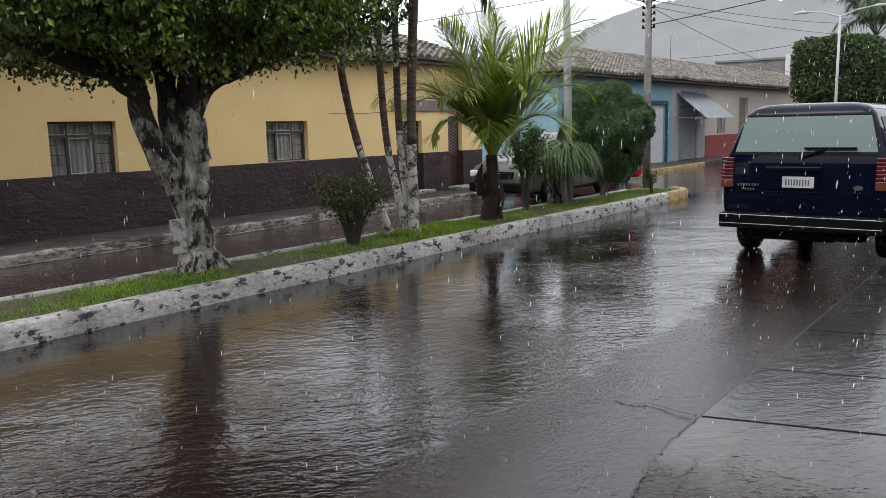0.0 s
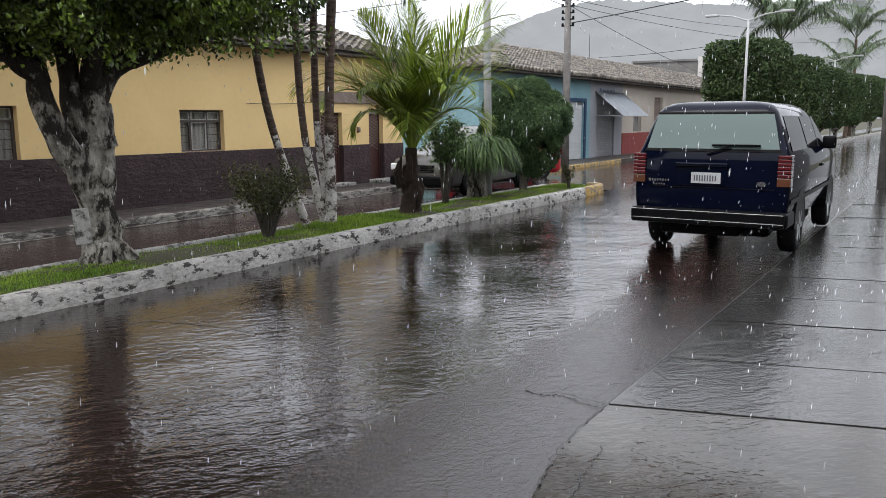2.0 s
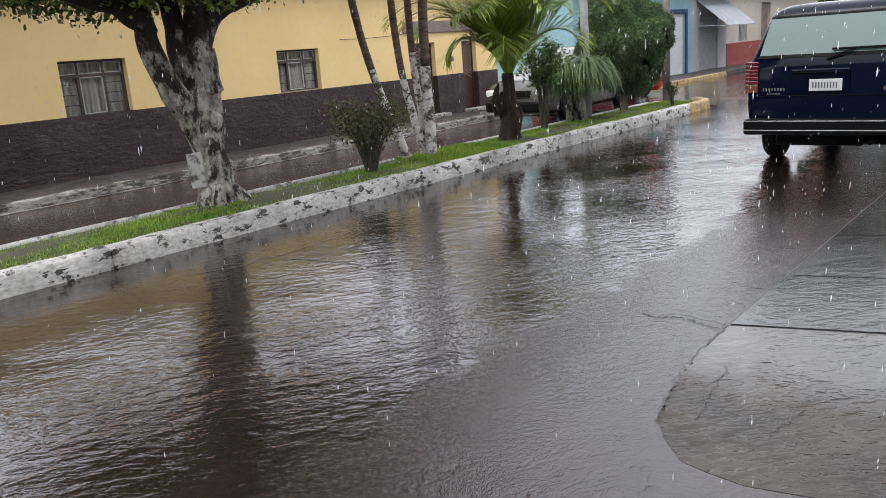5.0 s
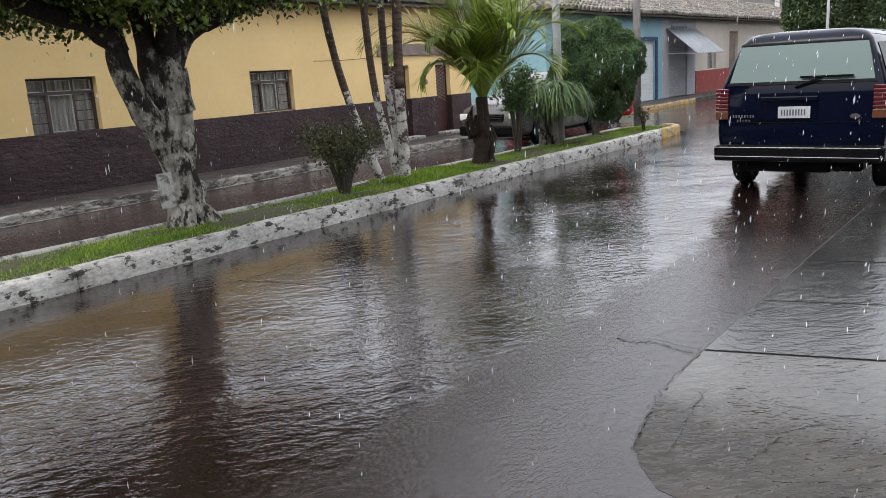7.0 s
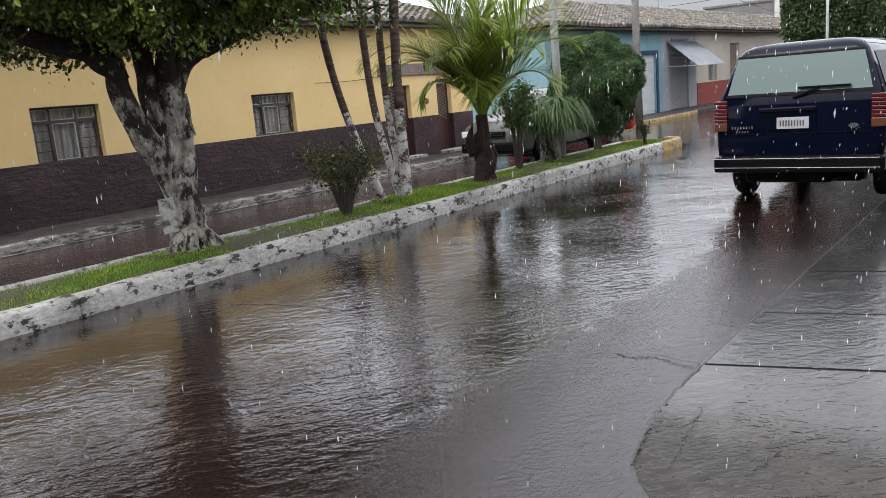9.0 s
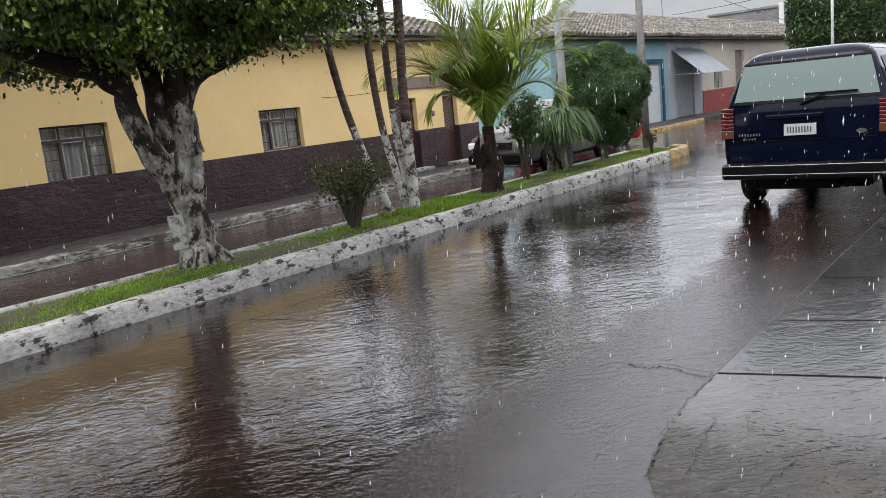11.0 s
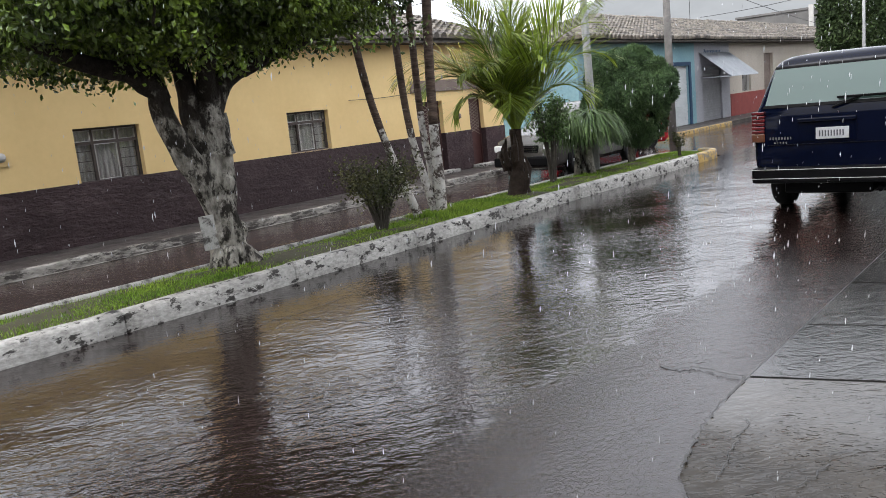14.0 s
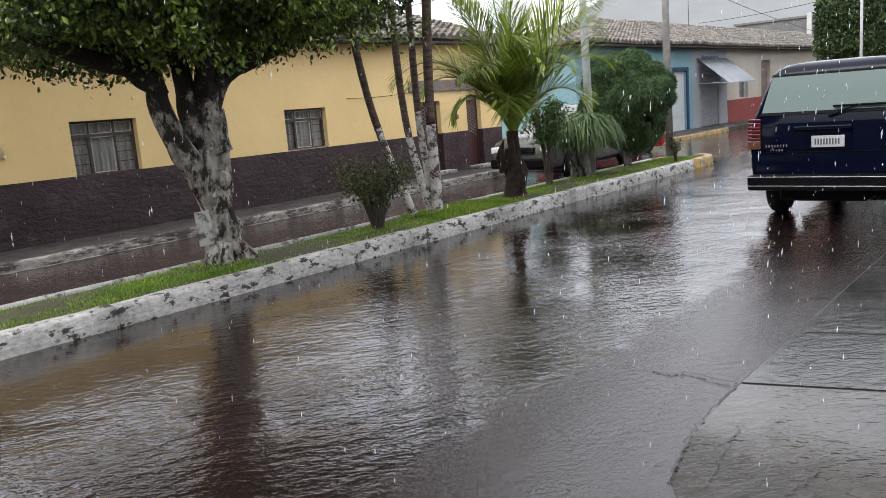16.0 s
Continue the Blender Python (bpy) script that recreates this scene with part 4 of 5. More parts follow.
def frond(bm_r, vs, fs, base, az, length, rise, bend, rng, leaf=0.55, n=46, width=0.03, droop=0.35, late=False, twist=0.0):
    """One feather palm leaf: an arching rib, and two rows of narrow hanging leaflets."""
    pts, elev = [Vector(base)], rise
    steps = 14
    for k in range(steps):
        elev -= bend / steps * (0.3 + 2.1 * (k / steps) ** 2 if late else 0.5 + 1.0 * k / steps)
        pts.append(pts[-1] + Vector((math.cos(az) * math.cos(elev), math.sin(az) * math.cos(elev), math.sin(elev))) * (length / steps))
    tube(pts, [0.022 * (1 - 0.85 * k / steps) + 0.003 for k in range(steps + 1)], 5, bm_r)
    for k in range(n):
        t = (0.16 if late else 0.14) + (0.84 if late else 0.86) * (k + 0.5) / n
        f = t * steps
        i = min(int(f), steps - 1)
        p = pts[i].lerp(pts[i + 1], f - i)
        d = (pts[i + 1] - pts[i]).normalized()
        side = d.cross(Vector((0, 0, 1)))
        side = side.normalized() if side.length > 1e-3 else Vector((1, 0, 0))
        up = side.cross(d)
        side, up = side * math.cos(twist) + up * math.sin(twist), up * math.cos(twist) - side * math.sin(twist)
        ll = leaf * (math.sin(math.pi * min(1, 0.22 + 0.78 * t)) ** 0.6 * 0.9 + 0.12) * rng.uniform(0.85, 1.1)
        for s in (1, -1):
            w = (side * s * 1.0 + d * (0.75 + 0.6 * t) + up * (0.2 + rng.normal(0, 0.12))).normalized()
            a = p
            b = p + w * ll * 0.5
            c = p + w * ll * 0.95 + Vector((0, 0, -droop * ll * rng.uniform(0.6, 1.4)))
            nrm = w.cross(Vector((0, 0, 1)))
            nrm = (nrm.normalized() if nrm.length > 1e-3 else side) * width * 0.5
            nn = up * width * 0.4
            k0 = len(vs)
            vs += [tuple(a - nrm * 0.4), tuple(a + nrm * 0.4), tuple(b + nrm + nn), tuple(b - nrm + nn), tuple(c)]
            fs += [(k0, k0 + 1, k0 + 2, k0 + 3), (k0 + 3, k0 + 2, k0 + 4)]


def palm_crown(parent, base, fronds, rng, material, leaf, n, width, droop=0.35, late=False):
    for az, length, rise, bend, mt in fronds:
        bm = bmesh.new()
        vs, fs = [], []
        frond(bm, vs, fs, base, az, length, rise, bend, rng, leaf, n, width, droop, late, (0.95 if bend < 1.8 else 0.35) if late else 0.0)
        me = bpy.data.meshes.new("blade")
        me.from_pydata(vs, [], fs)
        me.materials.append(mt or material)
        fr_ = part("frond", bm, mt or material, parent)
        part("blade", me, mt or material, fr_)


# young coconut palm
rng = np.random.default_rng(7)
cp = thing("coconut_palm", pose(-6.92, 10.94, 0.12), "young green coconut palm with dark fibrous trunk", "palm")
bm = tube(smooth_path([(0, 0, -0.1), (0.0, 0, 0.25), (0.02, 0.03, 0.6), (0.03, 0.04, 1.08)], 6), [0.17, 0.19, 0.20, 0.19, 0.17, 0.15, 0.14, 0.13, 0.12, 0.10, 0.10, 0.10, 0.10, 0.10, 0.10, 0.10, 0.10, 0.10, 0.09], 14, None, 0.18, 5)
part("trunk", bm, FIBRE, cp, "", True)
for k in range(7):
    a = k * 0.9
    part("husk", tube([(0.16 * math.cos(a), 0.16 * math.sin(a), 0.1 + 0.08 * k), (0.22 * math.cos(a), 0.22 * math.sin(a), 0.35 + 0.08 * k), (0.17 * math.cos(a), 0.17 * math.sin(a), 0.55 + 0.08 * k)], [0.05, 0.045, 0.012], 6), FIBRE, cp)
RIGHT = math.atan2(0.545, 0.84)
palm_crown(cp, (0.03, 0.04, 0.98), [
    (RIGHT + 2.75, 2.45, 1.46, 0.4, None), (RIGHT + 2.3, 2.6, 1.52, 0.35, None), (RIGHT + 1.7, 2.5, 1.54, 0.4, None), (RIGHT - 2.9, 2.3, 1.40, 0.5, None), (RIGHT + 3.0, 2.35, 1.36, 0.5, None),
    (RIGHT - 0.05, 2.95, 1.38, 1.4, None), (RIGHT + 0.3, 2.75, 1.36, 1.3, None), (RIGHT - 0.4, 2.4, 1.32, 1.6, None), (RIGHT + 0.1, 2.2, 1.2, 1.9, None),
    (RIGHT + 3.10, 2.6, 1.22, 2.3, PALM_DRY), (RIGHT + 2.85, 2.5, 1.18, 2.3, PALM_DRY), (RIGHT - 2.9, 2.0, 1.25, 2.3, None),
    (RIGHT - 1.5, 2.1, 1.45, 1.6, None), (RIGHT - 1.9, 1.9, 1.40, 2.2, None), (RIGHT - 1.1, 1.9, 1.40, 2.2, None), (RIGHT - 0.7, 1.9, 1.35, 2.2, None),
    (RIGHT + 1.2, 2.3, 1.45, 1.1, None), (RIGHT - 2.3, 1.8, 1.35, 2.1, None), (RIGHT - 1.4, 2.3, 1.5, 0.7, None),
    (RIGHT - 0.2, 1.6, 1.2, 2.6, None), (RIGHT - 1.6, 1.5, 1.2, 2.7, None), (RIGHT - 2.6, 1.5, 1.2, 2.6, None)],
    rng, PALM_LEAF, 0.95, 60, 0.024, 0.16, True)


def slim_palm(m, pts, r, lime_to, crown):
    t = thing("slim_palm", m, "slender palm with ringed trunk whitewashed at the base", "palm", "slender palms in a clump")
    path = smooth_path(pts, 8)
    lo = [p for p in path if p.z <= lime_to]
    hi = [p for p in path if p.z >= lime_to - 0.25]
    for nm, seg, mt in (("limed_trunk", lo, LIME), ("trunk", hi, PALM_BARK)):
        rad = [r * (1.25 - 0.25 * min(1, p.z / 1.2)) * (1.0 if nm == "trunk" else 1.03) * (1 + 0.02 * math.sin(p.z * 40)) for p in seg]
        part(nm, tube(seg, rad, 12, None, 0.05, r * 9), mt, t, "whitewashed lower trunk" if nm == "limed_trunk" else "", True)
    if crown:
        rg = np.random.default_rng(int(r * 1000))
        palm_crown(t, path[-1], [(k * 0.62 + r, 1.7, 1.15 - 0.22 * (k % 3), 2.3, None) for k in range(crown)], rg, PALM_DARK, 0.5, 40, 0.03, 0.7)
    return t


slim_palm(pose(-7.07, 8.73, 0.1), [(0, 0, -0.1), (-0.14, -0.20, 0.6), (-0.30, -0.40, 1.45), (-0.40, -0.52, 2.3), (-0.46, -0.60, 3.3)], 0.052, 1.45, 0)
slim_palm(pose(-7.08, 9.08, 0.1), [(0, 0, -0.1), (-0.1, -0.08, 0.5), (-0.2, -0.2, 1.3), (-0.24, -0.26, 2.4), (-0.26, -0.28, 4.3)], 0.050, 1.35, 7)
slim_palm(pose(-7.21, 9.26, 0.1), [(0, 0, -0.1), (-0.02, -0.05, 0.6), (-0.08, -0.1, 1.4), (-0.1, -0.1, 2.6), (-0.08, -0.12, 4.6)], 0.050, 1.55, 7)
slim_palm(pose(-7.01, 9.08, 0.1), [(0, 0, -0.1), (0.0, 0.02, 0.6), (0.0, 0.02, 1.6), (0.06, 0.03, 2.8), (0.10, 0.08, 3.75)], 0.068, 1.45, 11)


def shrub(name, m, w, h, stems, n, size, rng, material, label, category, bark=None, lo=0.25):
    t = thing(name, m, label, category)
    tips = []
    for k in range(stems):
        a = rng.uniform(0, 6.28)
        r = w * rng.uniform(0.15, 0.5)
        top = Vector((r * math.cos(a), r * math.sin(a), h * rng.uniform(0.65, 0.97)))
        midp = Vector((top.x * 0.35, top.y * 0.35, top.z * 0.5))
        part("stem", tube([(rng.normal(0, 0.03), rng.normal(0, 0.03), -0.1), midp, top], [0.022, 0.015, 0.005], 6), bark or BARK_DARK, t)
        for j in range(5):
            b0 = midp.lerp(top, rng.uniform(0, 0.9))
            tips += [b0, b0 + Vector((rng.normal(0, 0.12), rng.normal(0, 0.12), rng.uniform(0.0, 0.2)))]
        tips += [top, top.lerp(midp, 0.3)]
    pts = []
    for k in range(n):
        c = tips[rng.integers(len(tips))]
        q = np.array(c) + rng.normal(0, 0.065 * w, 3)
        pts.append((q[0], q[1], max(lo * h, q[2])))
    part("leaves", leaf_mesh("leaves", pts, size * rng.uniform(0.6, 1.3, n), material, rng), material, t)
    return t


shrub("shrub", pose(-6.88, 7.69, 0.1), 1.18, 1.02, 17, 3400, 0.050, np.random.default_rng(3), SHRUB_LEAF, "sparse round shrub with small dark leaves on thin stems", "shrub", lo=0.3)
shrub("oleander", pose(-7.25, 12.55, 0.1), 0.95, 1.55, 12, 2600, 0.075, np.random.default_rng(4), STRAP_LEAF, "tall dark shrub with several slender stems", "shrub", BARK_DARK, lo=0.52)
shrub("sapling", pose(-6.55, 16.5, 0.1), 0.35, 0.55, 5, 420, 0.05, np.random.default_rng(6), SHRUB_LEAF, "small sapling in the grass near the median's end", "shrub")


def strap_plant(m, h, spread, n, label):
    rg = np.random.default_rng(9)
    t = thing("ponytail_palm", m, label, "palm")
    for k in range(3):
        a = k * 2.1
        part("stem", tube([(0.15 * math.cos(a), 0.15 * math.sin(a), -0.1), (0.12 * math.cos(a), 0.12 * math.sin(a), h * 0.35), (0.2 * math.cos(a), 0.2 * math.sin(a), h * 0.72)], [0.10, 0.06, 0.05], 9, None, 0.15, k), BARK, t, "", True)
    vs, fs = [], []
    for k in range(n):
        a, b = rg.uniform(0, 6.283), rg.integers(3) * 2.1
        p = Vector((0.2 * math.cos(b), 0.2 * math.sin(b), h * rg.uniform(0.66, 0.78)))
        out = Vector((math.cos(a), math.sin(a), 0))
        ll = rg.uniform(0.65, 1.1) * spread
        up = rg.uniform(0.15, 0.75)
        side = Vector((-out.y, out.x, 0)) * 0.011
        pts = [p, p + out * ll * 0.35 + Vector((0, 0, up * ll * 0.5)), p + out * ll * 0.75 + Vector((0, 0, up * ll * 0.35)), p + out * ll * 0.98 + Vector((0, 0, up * ll * 0.1 - 0.25 * rg.uniform(0, 1))), p + out * ll * 1.15 + Vector((0, 0, -0.15 * ll - 0.38 * rg.uniform(0, 1)))]
        k0 = len(vs)
        for q, wd in zip(pts, (0.8, 1.1, 1.0, 0.7, 0.15)):
            vs += [tuple(q - side * wd), tuple(q + side * wd)]
        fs += [(k0 + 2 * j, k0 + 2 * j + 1, k0 + 2 * j + 3, k0 + 2 * j + 2) for j in range(4)]
    me = bpy.data.meshes.new("leaves")
    me.from_pydata(vs, [], fs)
    me.materials.append(STRAP_LEAF)
    part("leaves", me, STRAP_LEAF, t)
    return t


strap_plant(pose(-7.34, 13.85, 0.1), 1.32, 0.66, 2200, "thick clump of long drooping strap leaves")
rng = np.random.default_rng(13)
rb = thing("round_bush", pose(-7.32, 15.8, 0.1), "large round-clipped dark green bush on a short trunk", "bush")
part("trunk", tube([(0, 0, -0.1), (0.02, 0, 0.5), (0, 0, 1.1)], [0.09, 0.07, 0.06], 10, None, 0.1, 2), BARK, rb, "", True)
part("crown", clipped_crown((0.88, 0.95, 0.98), np.array((-0.02, 0.0, 1.36)), 60000, 0.13, rng, 0.24, round_=2.4, material=PINE_LEAF, shell=0.32, droop=0.5, aspect=0.14), PINE_LEAF, rb)


# far coconut palms
def tall_palm(m, h, n, length, seed):
    rg = np.random.default_rng(seed)
    t = thing("tall_palm", m, "tall palm rising above the clipped trees", "palm", "tall palms down the street")
    path = smooth_path([(0, 0, -0.2), (0.1, 0, h * 0.4), (0.0, 0.1, h)], 6)
    part("trunk", tube(path, [0.16 - 0.004 * k for k in range(len(path))], 10), PALM_BARK, t, "", True)
    palm_crown(t, path[-1], [(k * 6.283 / n + rg.normal(0, 0.15), length * rg.uniform(0.85, 1.1), rg.uniform(0.75, 1.4), rg.uniform(0.7, 1.9), None) for k in range(n)], rg, PALM_DARK, 1.3, 44, 0.06, 0.55)


tall_palm(pose(-7.6, 46, 0), 5.6, 17, 4.4, 2)
tall_palm(pose(-7.0, 75, 0), 8.0, 12, 4.4, 3)
tall_palm(pose(-6.6, 68, 0), 4.6, 10, 4.0, 4)


# ---- vehicles ----
def level_at(levels, z):
    for a, b in zip(levels, levels[1:]):
        if a[0] <= z <= b[0]:
            t = (z - a[0]) / max(1e-6, b[0] - a[0])
            return [p + (q - p) * t for p, q in zip(a, b)]
    return levels[-1]


def body_shell(levels):
    """A vehicle's shell from plan outlines at rising heights: (z, half width, rear y, front y, corner radius)."""
    bm = bmesh.new()
    rings = []
    for z, w, ya, yb, r in levels:
        ring = []
        for cx, cy, a0 in ((w - r, ya + r, -90), (w - r, yb - r * 1.6, 0), (-w + r, yb - r * 1.6, 90), (-w + r, ya + r, 180)):
            for k in range(6):
                a = radians(a0 + 90 * k / 5)
                ry = r * 1.6 if math.sin(a) > 0.01 else r
                ring.append(bm.verts.new((cx + r * math.cos(a), cy + ry * math.sin(a), z)))
        rings.append(ring)
    n = len(rings[0])
    for a, b in zip(rings, rings[1:]):
        for k in range(n):
            bm.faces.new((a[k], a[(k + 1) % n], b[(k + 1) % n], b[k]))
    bm.faces.new(list(reversed(rings[0])))
    bm.faces.new(rings[-1])
    return bm


def end_panel(levels, z0, z1, inset0, inset1, rear=True, off=0.008, n=5, wide=None, rr=None):
    """A panel lying on the rear or front of a shell between two heights."""
    bm = bmesh.new()
    prev = None
    for k in range(n + 1):
        z = z0 + (z1 - z0) * k / n
        lv = level_at(levels, z)
        w = lv[1] - (inset0 + (inset1 - inset0) * k / n)
        y = lv[2] - off if rear else lv[3] + off
        row = [bm.verts.new((-w + 2 * w * j / 8, y + (0.004 if rear else -0.06) * (2 * j / 8 - 1) ** 2, z)) for j in range(9)]
        if prev:
            for j in range(8):
                bm.faces.new((prev[j], prev[j + 1], row[j + 1], row[j]) if rear else (prev[j + 1], prev[j], row[j], row[j + 1]))
        prev = row
    return bm


def side_panel(levels, ya, yb, z0, z1, s, off=0.008, lean=0.0):
    bm = bmesh.new()
    prev = None
    for k in range(4):
        z = z0 + (z1 - z0) * k / 3
        w = level_at(levels, z)[1] + off
        row = [bm.verts.new((s * w, y, z)) for y in (ya + lean * k / 3, yb)]
        if prev:
            bm.faces.new((prev[0], prev[1], row[1], row[0]))
        prev = row
    return bm


def wheel(parent, x, y, r, width, s, rim):
    """A tyre with rounded shoulders and a dished rim with spokes."""
    bm = bmesh.new()
    prof = [(-width / 2, r * 0.62), (-width / 2, r * 0.9), (-width * 0.36, r), (width * 0.36, r), (width / 2, r * 0.9), (width / 2, r * 0.62)]
    n = 28
    rings = [[bm.verts.new((x + px, y + pr * math.cos(2 * math.pi * k / n), r + pr * math.sin(2 * math.pi * k / n))) for px, pr in prof] for k in range(n)]
    for k in range(n):
        a, b = rings[k], rings[(k + 1) % n]
        for j in range(len(prof) - 1):
            bm.faces.new((a[j], a[j + 1], b[j + 1], b[j]))
        bm.faces.new((a[0], b[0], b[-1], a[-1]))
    bmesh.ops.recalc_face_normals(bm, faces=bm.faces)
    w = part("wheel", bm, RUBBER, parent, "", True)
    bm = tube([(x - s * width * 0.1, y, r), (x + s * width * 0.42, y, r)], [r * 0.60, r * 0.62], 24)
    part("rim_back", bm, BLACK_TRIM, w)
    bm = bmesh.new()
    for k in range(6):
        box(-0.012, 0.03, -0.035, 0.012, r * 0.6, 0.035, 0.006, bm, pose(x + s * width * 0.46, y, r, k * 60, 0, 0))
    tube([(x + s * width * 0.40, y, r), (x + s * width * 0.5, y, r)], [0.07, 0.05], 12, bm)
    part("rim", bm, rim, w)


def well_disc(xa, xb, y, z, r, low):
    """A black disc for the shade in a wheel arch, cut off below."""
    bm = tube([(xa, y, z), (xb, y, z)], [r, r], 28)
    bmesh.ops.bisect_plane(bm, geom=bm.verts[:] + bm.edges[:] + bm.faces[:], plane_co=(0, 0, low), plane_no=(0, 0, -1), clear_outer=True)
    return bm


def bars(parent, x0, z0, w, h, n, y, material, name="lettering"):
    """Small upright bars in a row, for writing."""
    bm = bmesh.new()
    for k in range(n):
        xa = x0 + w * k / n
        box(xa, y - 0.003, z0, xa + w / n * 0.5, y, z0 + h, bm=bm)
    part(name, bm, material, parent)


VAN = [(0.40, 0.80, 0.02, 4.45, 0.06), (0.46, 0.87, 0.0, 4.48, 0.08), (0.70, 0.90, -0.01, 4.5, 0.08), (0.95, 0.905, 0.0, 4.45, 0.08), (1.16, 0.895, 0.015, 4.2, 0.08), (1.24, 0.875, 0.03, 3.75, 0.08),
       (1.30, 0.85, 0.05, 3.4, 0.08), (1.55, 0.765, 0.11, 2.85, 0.09), (1.72, 0.70, 0.155, 2.5, 0.10), (1.785, 0.65, 0.19, 2.35, 0.12), (1.83, 0.57, 0.26, 2.2, 0.16), (1.852, 0.42, 0.42, 2.0, 0.2), (1.86, 0.2, 0.7, 1.8, 0.18)]


def minivan(m):
    v = thing("minivan", m, "parked dark navy minivan seen with rain running off it", "van")
    part("body", body_shell(VAN), VAN_PAINT, v, "", True)
    part("rear_window", end_panel(VAN, 1.295, 1.70, 0.085, 0.04, True, 0.012), VAN_GLASS, v, "pale green reflecting rear window")
    bm = bmesh.new()
    for z0, z1, i0, i1 in ((1.262, 1.292, 0.065, 0.07), (1.703, 1.73, 0.03, 0.03)):
        b2 = end_panel(VAN, z0, z1, i0, i1, True, 0.012)
        tmp = bpy.data.meshes.new("tmp")
        b2.to_mesh(tmp)
        b2.free()
        bm.from_mesh(tmp)
        bpy.data.meshes.remove(tmp)
    part("window_seal", bm, BLACK_TRIM, v)
    for s in (-1, 1):
        for ya, yb, ln in ((0.28, 1.45, 0.1), (1.53, 2.45, 0.0), (2.52, 3.25, 0.0)):
            bm = side_panel(VAN, ya, yb, 1.27, 1.68, s, lean=ln)
            if yb > 3:
                for vt in bm.verts:
                    if vt.co.y > 3.0:
                        vt.co.y -= (vt.co.z - 1.27) * 1.5
            part("side_window", bm, DARK_GLASS, v, "dark side window")
        part("rub_strip", side_panel(VAN, 0.1, 4.2, 0.66, 0.72, s, 0.012), BLACK_TRIM, v)
        mir = part("mirror", box(s * 0.86, 2.92, 1.22, s * 1.04, 3.04, 1.40, 0.03), BLACK_TRIM, v, "black door mirror", True)
        part("mirror_arm", tube([(s * 0.82, 3.12, 1.26), (s * 0.92, 3.0, 1.27)], [0.03, 0.025], 8), BLACK_TRIM, mir)
        # lamps wrap round the rear corner
        for k in range(6):
            z = 0.98 + 0.043 * k
            part("tail_lamp", box(s * 0.765, -0.022, z, s * 0.912, 0.16, z + 0.037, 0.008), LAMP_RED, v, "red ribbed tail lamp")
        part("turn_lamp", box(s * 0.765, -0.024, 0.875, s * 0.912, 0.16, 0.975, 0.01), LAMP_AMBER, v, "amber turn lamp")
        part("door_handle", box(s * 0.90, 2.55, 0.99, s * 0.925, 2.75, 1.03, 0.01), BLACK_TRIM, v)
        for y in (0.92, 3.85):
            wheel(v, s * 0.80, y, 0.335, 0.21, s, ALLOY)
            part("wheel_well", well_disc(s * 0.75, s * 0.906, y, 0.36, 0.39, 0.33), BLACK_TRIM, v)
            bm = bmesh.new()
            for k in range(13):
                a = math.pi * k / 12
                box(-0.012, -0.05, -0.02, 0.012, 0.05, 0.02, bm=bm, m=pose(s * 0.897, y + 0.39 * math.cos(a), 0.40 + 0.37 * math.sin(a), math.degrees(a) + 90, 0, 0))
            part("wheel_arch", bm, BLACK_TRIM, v)
    # tailgate details
    part("tailgate_seam", box(-0.74, -0.014, 0.83, 0.74, -0.006, 0.838), BLACK_TRIM, v)
    part("light_bar", box(-0.40, -0.045, 1.085, 0.22, 0.02, 1.13, 0.012), VAN_PAINT, v, "moulded lamp bar over the plate")
    part("plate_recess", box(-0.38, -0.014, 0.86, 0.22, 0.0, 1.08, 0.004), VAN_PAINT, v)
    pl = part("number_plate", box(-0.20, -0.030, 0.885, 0.145, -0.018, 1.015, 0.004), PLATE, v, "white number plate")
    bars(pl, -0.165, 0.915, 0.275, 0.068, 9, -0.031, PLATE_INK)
    bars(v, -0.71, 0.895, 0.26, 0.032, 8, -0.013, CHROME, "badge_lettering")
    bars(v, -0.66, 0.85, 0.16, 0.022, 5, -0.013, CHROME, "badge_lettering")
    bm = tube([(0.60, -0.012, 0.90), (0.60, -0.024, 0.90)], [0.03, 0.028], 16)
    bmesh.ops.scale(bm, vec=(1.9, 1, 1), verts=bm.verts, space=Matrix.Translation((-0.60, 0, -0.90)))
    part("badge", bm, CHROME, v, "oval chrome badge")
    wp = part("wiper", tube([(-0.03, -0.01, 1.23), (0.18, -0.005, 1.31), (0.30, 0.02, 1.345)], [0.014, 0.011, 0.008], 6), BLACK_TRIM, v)
    part("wiper_blade", box(0.02, -0.012, 1.325, 0.56, 0.03, 1.35, 0.004), BLACK_TRIM, wp)
    # bumper
    bm = box(-0.885, -0.16, 0.40, 0.885, 0.10, 0.58, 0.03)
    bp = part("bumper", bm, BLACK_TRIM, v, "black rear bumper with thin bright lines")
    for s in (-1, 1):
        part("bumper_end", box(s * 0.84, -0.08, 0.40, s * 0.915, 0.42, 0.57, 0.03), BLACK_TRIM, bp)
    part("bumper_line", box(-0.88, -0.166, 0.560, 0.88, -0.15, 0.566), FRAME_WHITE, bp)
    part("bumper_line", box(-0.88, -0.166, 0.455, 0.88, -0.15, 0.461), FRAME_WHITE, bp)
    # tank, axle and exhaust, with oversized black boxes filling in the shade
    bm = bmesh.new()
    box(-0.6, 0.15, 0.24, 0.35, 0.6, 0.42, 0.03, bm)
    box(-0.68, 1.4, 0.18, 0.68, 3.4, 0.42, 0.03, bm)
    box(-0.60, 0.5, 0.21, 0.62, 0.8, 0.42, 0.03, bm)
